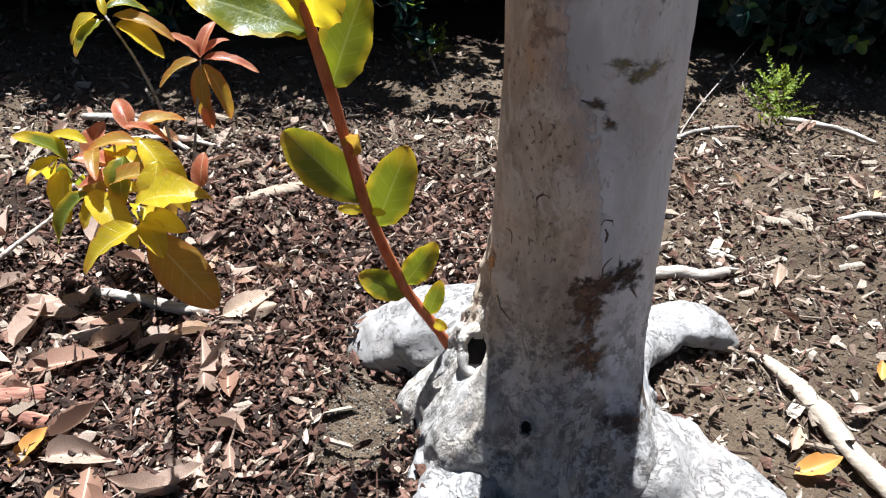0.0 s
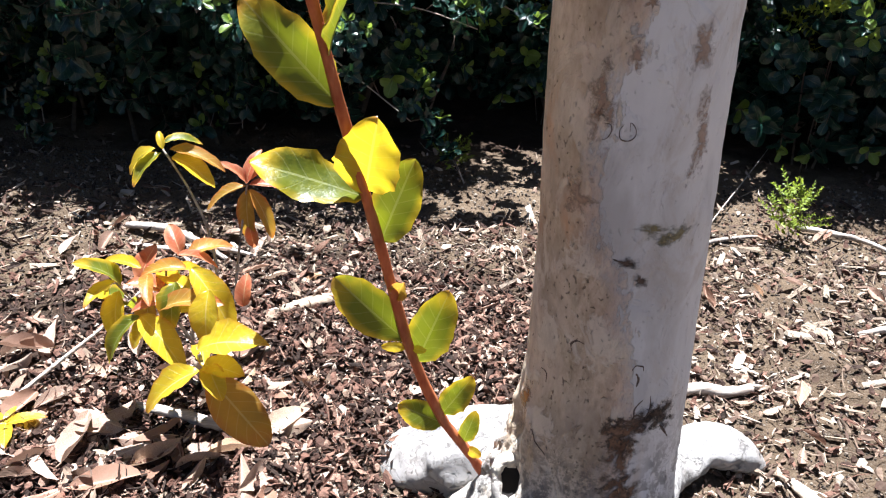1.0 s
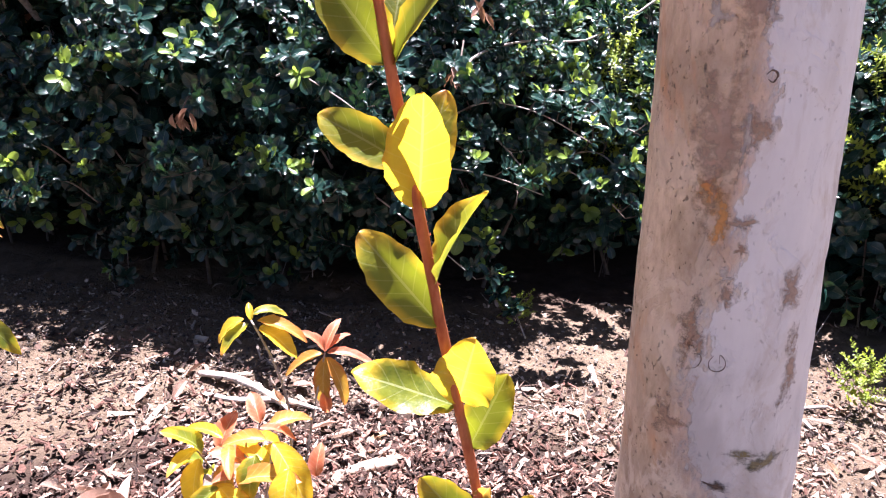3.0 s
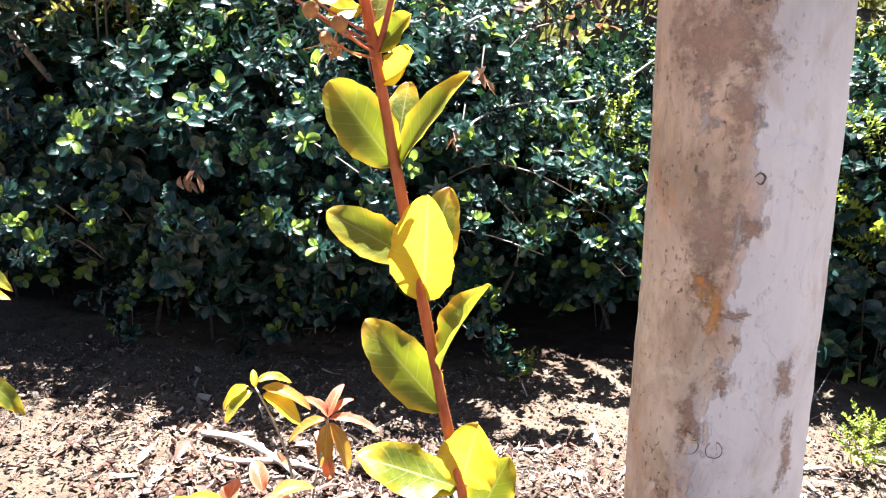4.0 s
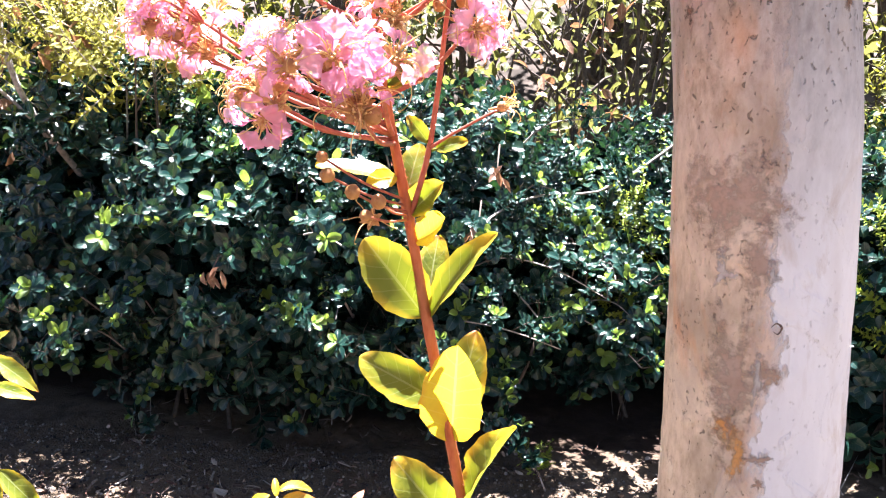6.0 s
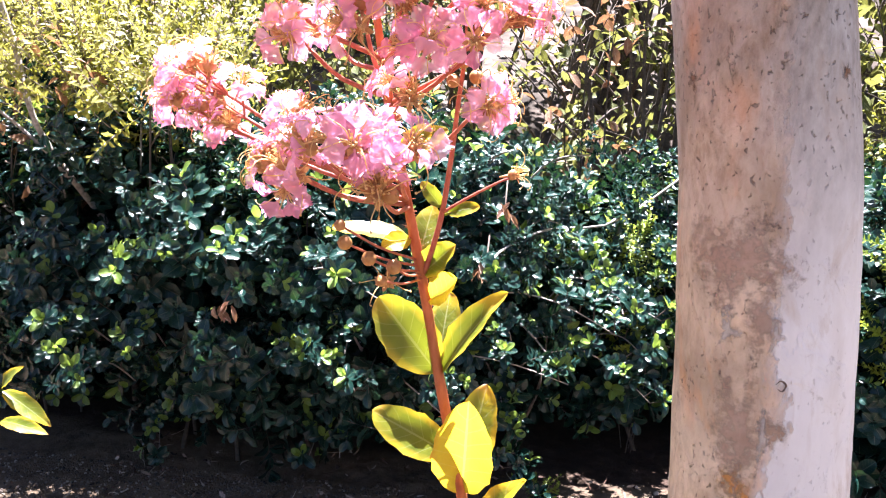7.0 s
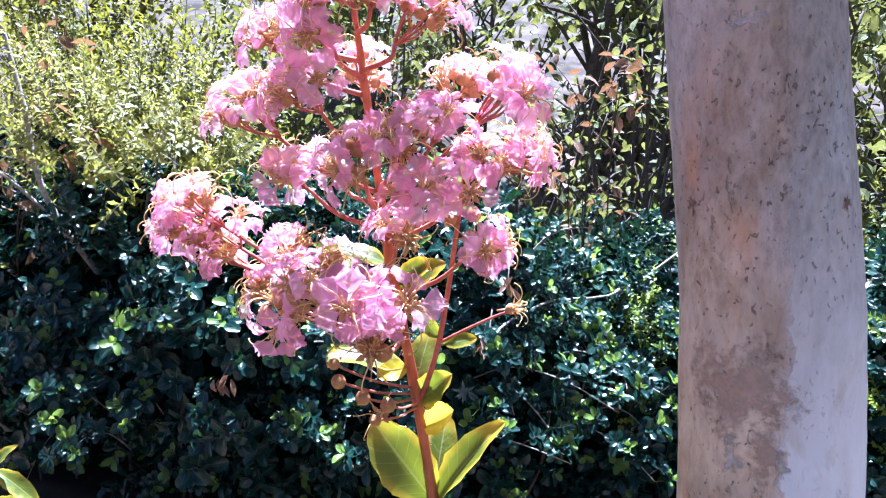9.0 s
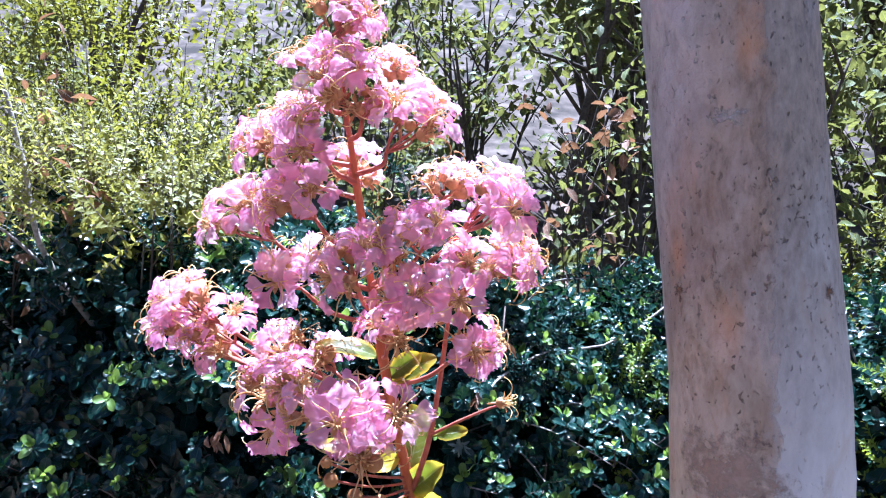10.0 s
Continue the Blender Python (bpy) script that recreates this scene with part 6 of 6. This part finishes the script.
def withered(x, y, z, n, size, seed, label):
    """A hanging clump of withered leaves caught in the hedge."""
    rng = random.Random(seed)
    ob = thing("withered_leaf_clump", (x, y, z), label, "withered leaves")
    mb = MB()
    tube(mb, [(0, 0.12, 0.06), (0, 0.05, 0.03), (0, 0, 0)], [0.002, 0.0018, 0.0014], 6)
    part("stem", mb, M["branch"], ob)
    for i in range(n):
        mb = MB()
        a = rng.uniform(0, 6.28)
        blade(mb, (rng.uniform(-0.02, 0.02), rng.uniform(-0.01, 0.02), rng.uniform(-0.01, 0.02)), (math.cos(a) * size * 0.6, math.sin(a) * size * 0.4, -size * rng.uniform(0.5, 1.1)), (math.cos(a), -1, 0.3), size * 0.3, 0, 8, 4, rng.uniform(0.5, 1.6), rng.uniform(-0.5, 0.5), 0.12, 0.5, i, 1.0, rng.uniform(-1, 1))
        part("leaf", mb, M["dead"] if i % 3 else M["dry"], ob)


withered(-0.727, 1.50, 0.545, 8, 0.038, 3, "withered pale brown leaf clump hanging in the hedge")
withered(-0.150, 1.60, 0.640, 7, 0.055, 4, "withered reddish brown leaves on a thin stem")
withered(-0.112, 1.63, 0.765, 3, 0.045, 5, "pale dry pod leaves at a stem's tip")


def silver_sprig():
    ob = thing("silver_sprig", (-0.205, 1.66, 0.51), "small silvery green rosette against the dark hedge", "sprig")
    n = Nodes("silver_leaf")
    mat = n.surface(n.ramp(n.noise(90.0), (0.3, (0.07, 0.10, 0.08)), (0.7, (0.15, 0.18, 0.155))), 0.7)
    mb = MB()
    tube(mb, [(0, 0, 0), (0.01, 0.10, -0.05), (0.02, 0.2, -0.12)], [0.0015, 0.002, 0.002], 6)
    part("stem", mb, M["twig"], ob)
    for i in range(11):
        a = 6.28 * i / 11
        mb = MB()
        L = 0.022 + 0.008 * math.sin(i * 2.7)
        blade(mb, (0, 0, 0), (L * math.cos(a), -0.012 + 0.012 * math.sin(i * 1.9), L * math.sin(a)), (0, -1, 0.2), 0.007, 0, 6, 2, 0.3, 0.25)
        part("leaf", mb, mat, ob)


silver_sprig()


def hedge_runner(seed, label, *pts):
    """A rooted runner of the hedge with small sprigs along it."""
    rng = random.Random(seed)
    c = Vector(pts[0])
    ob = thing("hedge_runner", c, label, "hedge runner")
    line = spline([Vector(p) - c for p in pts], 14)
    mb = MB()
    tube(mb, line, [0.0022 - 0.001 * k / 13 for k in range(14)], 6)
    part("stem", mb, M["twig"], ob)
    for k in range(2, 14):
        g = ((line[k] - line[k - 1]).normalized() * 0.5 + Vector((rng.uniform(-0.8, 0.8), rng.uniform(-0.9, 0.2), rng.uniform(0.3, 1.2)))).normalized()
        m = Matrix.LocRotScale(line[k] + g * 0.045, g.to_track_quat("Z", "Y") @ Euler((0, 0, rng.uniform(0, 6.28))).to_quaternion(), Vector((1, 1, 1)) * rng.uniform(0.75, 1.1))
        if rng.random() < 0.75:
            piece("sprig", rng.choice(ROSETTES), ob, m)


hedge_runner(1, "trailing hedge runner with small dark leaves rooting at the bed", on(0.02, 1.64, 0.0), (-0.005, 1.66, 0.06), (-0.05, 1.70, 0.12), (-0.09, 1.76, 0.21), (-0.12, 1.84, 0.32))
hedge_runner(2, "leafy hedge runner reaching out in the sun", (0.10, 2.15, 0.45), (0.14, 2.02, 0.50), (0.20, 1.92, 0.50), (0.28, 1.86, 0.47))
hedge_runner(3, "leafy hedge runner above the bare soil", (-0.30, 1.80, 0.38), (-0.20, 1.66, 0.42), (-0.08, 1.60, 0.42), (0.04, 1.60, 0.38))
hedge_runner(4, "leafy hedge runner with young tips", (0.0, 2.2, 0.55), (0.06, 2.05, 0.62), (0.10, 1.95, 0.60), (0.16, 1.9, 0.55))

hedge_runner(5, "leafy hedge runner with glossy leaves in the sun", (-0.20, 1.82, 0.50), (-0.10, 1.72, 0.56), (0.02, 1.66, 0.55), (0.14, 1.64, 0.49))
hedge_runner(6, "leafy hedge runner drooping over the bare soil", (0.16, 2.20, 0.52), (0.24, 2.06, 0.50), (0.32, 1.96, 0.42), (0.38, 1.90, 0.31))
hedge_runner(7, "leafy hedge runner with glossy leaves in the sun", (-0.05, 2.0, 0.40), (0.05, 1.86, 0.40), (0.16, 1.80, 0.36), (0.25, 1.78, 0.28))
hedge_runner(8, "leafy hedge runner with young tips", (-0.55, 1.62, 0.62), (-0.48, 1.52, 0.64), (-0.38, 1.47, 0.60), (-0.28, 1.46, 0.53))
hedge_runner(9, "leafy hedge runner with young tips", (-0.42, 1.75, 0.36), (-0.30, 1.62, 0.33), (-0.20, 1.57, 0.27), (-0.10, 1.56, 0.19))

_rr = random.Random(64)
for k in range(9):
    x = -1.35 + 1.2 * k / 8 + _rr.uniform(-0.05, 0.05)
    z = _rr.uniform(0.16, 0.30)
    side = _rr.uniform(-0.14, 0.14)
    hedge_runner(40 + k, "low hedge twig with dark leaves over the shaded soil", (x, 2.0, z + 0.06), (x + 0.4 * side, 1.90, z + 0.05), (x + 0.8 * side, 1.80, z), (x + side, 1.74, z - 0.07))
for k in range(26):
    x = -1.25 + 1.95 * (k + _rr.uniform(-0.3, 0.3)) / 25
    y = 1.62 if x < -0.25 else 1.62 + 0.75 * (x + 0.25)
    z = _rr.uniform(0.34, 0.66)
    side, back = _rr.uniform(-0.16, 0.16), _rr.uniform(0.0, 0.06)
    hedge_runner(70 + k, "leafy hedge twig with whorls of glossy leaves", (x, y + 0.16 + back, z - 0.08), (x + 0.35 * side, y + 0.06 + back, z), (x + 0.7 * side, y - 0.03 + back, z + 0.02), (x + side, y - 0.10 + back, z - 0.01))


# ---- dry leaves ----
def dry_leaves():
    rng = random.Random(77)
    shapes = []
    for i in range(10):
        mb = MB()
        L = 1.0
        blade(mb, (-0.5, 0, 0), (L, 0, 0), (0, 0, 1), rng.uniform(0.30, 0.44), 0, 20, 8, rng.uniform(0.5, 1.7), rng.uniform(-0.6, 0.6), rng.uniform(0.01, 0.05), 0.44, i * 1.3, 0.95, rng.uniform(-1.0, 1.0))
        tube(mb, [(-0.62, 0.01, 0.02), (-0.5, 0, 0)], [0.012, 0.010], 5)
        shapes.append(mb.mesh("dry_leaf", [M["dry"]]))

    def lay(x, y, size, label, mat=None):
        me = rng.choice(shapes)
        ob = new("dry_leaf", me)
        z = ground_height(x, y) + 0.006 + size * 0.16
        ob.matrix_world = Matrix.LocRotScale(Vector((x, y, z)), Euler((rng.uniform(-0.7, 0.7) + (3.14 if rng.random() < 0.4 else 0), rng.uniform(-0.35, 0.35), rng.uniform(0, 6.28))), Vector((size, size, size)))
        tagged(ob, label, "dry leaf", "dry leaves on the bed")
    for i in range(105):
        x, y = -0.66 + 0.48 * rng.random() ** 1.3, 0.47 + 0.48 * rng.random()
        if x > -0.14:
            continue
        lay(x, y, rng.uniform(0.042, 0.085), "curled tan dry leaf on dark mulch")
    for i in range(45):
        lay(rng.uniform(-0.75, -0.15), rng.uniform(0.85, 1.35), rng.uniform(0.03, 0.06), "curled brown dry leaf on mulch")
    for i in range(55):
        lay(rng.uniform(0.3, 1.0), rng.uniform(0.55, 1.5), rng.uniform(0.025, 0.05), "small dry leaf among wood chips")
    n = Nodes("gold_fallen_leaf")
    col = n.ramp(n.noise(8.0, 4.0), (0.3, (0.50, 0.20, 0.05)), (0.7, (0.72, 0.42, 0.10)))
    gold = n.surface(col, 0.5, None, 0.35, col)
    for x, y, s, a in ((0.455, 0.565, 0.055, 0.2), (0.60, 0.72, 0.03, 1.2), (-0.40, 0.545, 0.05, 1.0)):
        mb = MB()
        blade(mb, (-0.5 * s, 0, 0), (s, 0, 0), (0, 0, 1), s * 0.45, 0, 12, 8, 0.7, -0.3, 0.06, 0.46, x * 5)
        ob = part("fallen_leaf", mb, gold)
        ob.matrix_world = pose(x, y, ground_height(x, y) + 0.014, 5, -8, math.degrees(a))
        tagged(ob, "orange-yellow fallen leaf lying on soil", "fallen leaf")


dry_leaves()


# ---- mulch ----
def build_mulch():
    rng = random.Random(9)
    mb, mp = MB(), MB()
    n = 0
    while n < 62000:
        x, y = (rng.uniform(-1.15, 1.25), 0.36 + 1.55 * rng.random() ** 1.25) if rng.random() < 0.7 else (rng.uniform(-0.6, 0.15), rng.uniform(0.4, 1.15))
        if n % 6 == 0:
            x, y = rng.gauss(0, 0.9), rng.gauss(0.5, 0.6)
        if (x - TX) ** 2 + (y - TY) ** 2 < 0.012 or rng.random() < bare(x, y):
            continue
        far = 1 + 0.15 * (y - 0.4)
        left = is_dark(x, y)
        to = mb if rng.random() < (0.9 if left else 0.35) else mp
        z = ground_height(x, y) + (rng.uniform(-0.002, 0.016) if left else rng.uniform(-0.001, 0.010))
        k = rng.random()
        if k < (0.66 if left else 0.56):
            crumb(to, (x, y, z), 0.0022 + 0.0088 * rng.random() ** 2.2 * far, rng)
        elif k < 0.80:
            shred(to, (x, y, z + 0.002), rng.uniform(0.010, 0.038) * far, rng.uniform(0.0010, 0.0028) * far, rng)
        elif k < 0.95:
            shred(to, (x, y, z + 0.002), rng.uniform(0.008, 0.024) * far, rng.uniform(0.004, 0.010) * far, rng)
        else:
            flake(to, (x, y, z), rng.uniform(0, 6.28), rng.uniform(0.010, 0.034) * far, rng.uniform(0.003, 0.008) * far, rng.uniform(0.001, 0.003), (rng.gauss(0, 0.5), rng.gauss(0, 0.4)), rng)
        n += 1
    ob = part("bark_mulch", mb, M["mulch"], smooth=False)
    tagged(ob, "shredded dark reddish bark mulch covering the soil", "mulch", kind="stuff")
    ob = part("chip_mulch", mp, M["mulch_pale"], smooth=False)
    tagged(ob, "pale weathered wood chip mulch over sandy soil", "mulch", kind="stuff")
    # larger chips, one by one
    shapes = []
    for i in range(14):
        m2 = MB()
        flake(m2, (0, 0, 0), 0, 1.0, rng.uniform(0.2, 0.42), 0.09, (0, 0), rng)
        shapes.append(m2.mesh("wood_chip", [M["chip"]], False))
    n = 0
    while n < 240:
        x, y = rng.uniform(-0.75, 1.05), rng.uniform(0.45, 1.5)
        if (x - TX) ** 2 + (y - TY) ** 2 < 0.03 or rng.random() < 0.6 * bare(x, y):
            continue
        s = rng.uniform(0.022, 0.05)
        c = new("wood_chip", rng.choice(shapes))
        c.matrix_world = Matrix.LocRotScale(Vector((x, y, ground_height(x, y) + 0.006)), Euler((rng.gauss(0, 0.3), rng.gauss(0, 0.25), rng.uniform(0, 6.28))), Vector((s, s, s)))
        tagged(c, "pale splintered wood chip on the mulch", "wood chip", "loose wood chips")
        n += 1
    m3 = MB()
    for i in range(23000):
        x, y = rng.uniform(-1.5, 1.5), rng.uniform(0.4, 1.75) if rng.random() < 0.5 else rng.uniform(1.15, 1.75)
        if i >= 16000:
            x, y = (rng.gauss(-0.06, 0.07), rng.gauss(0.62, 0.11)) if i % 3 else (rng.gauss(0.62, 0.2), rng.gauss(0.75, 0.22))
        r = rng.uniform(0.001, 0.0035 if i < 16000 else 0.0018) * (1 + 0.8 * max(0, y - 0.8) * rng.random() ** 2)
        ball(m3, (x, y, ground_height(x, y) + r * 0.4), r, 0, rng.uniform(0.6, 1), (rng.random(), rng.random(), 1), 3, 5)
    n = Nodes("soil_crumbs")
    rr = n.node("NewGeometry").outputs["Random Per Island"]
    g = part("soil_crumbs", m3, n.surface(n.ramp(rr, (0.0, (0.026, 0.020, 0.015)), (0.4, (0.07, 0.054, 0.041)), (0.8, (0.13, 0.105, 0.08)), (1.0, (0.25, 0.215, 0.17))), 0.95), smooth=False)
    tagged(g, "loose soil crumbs and grit", "grit", kind="stuff")


build_mulch()
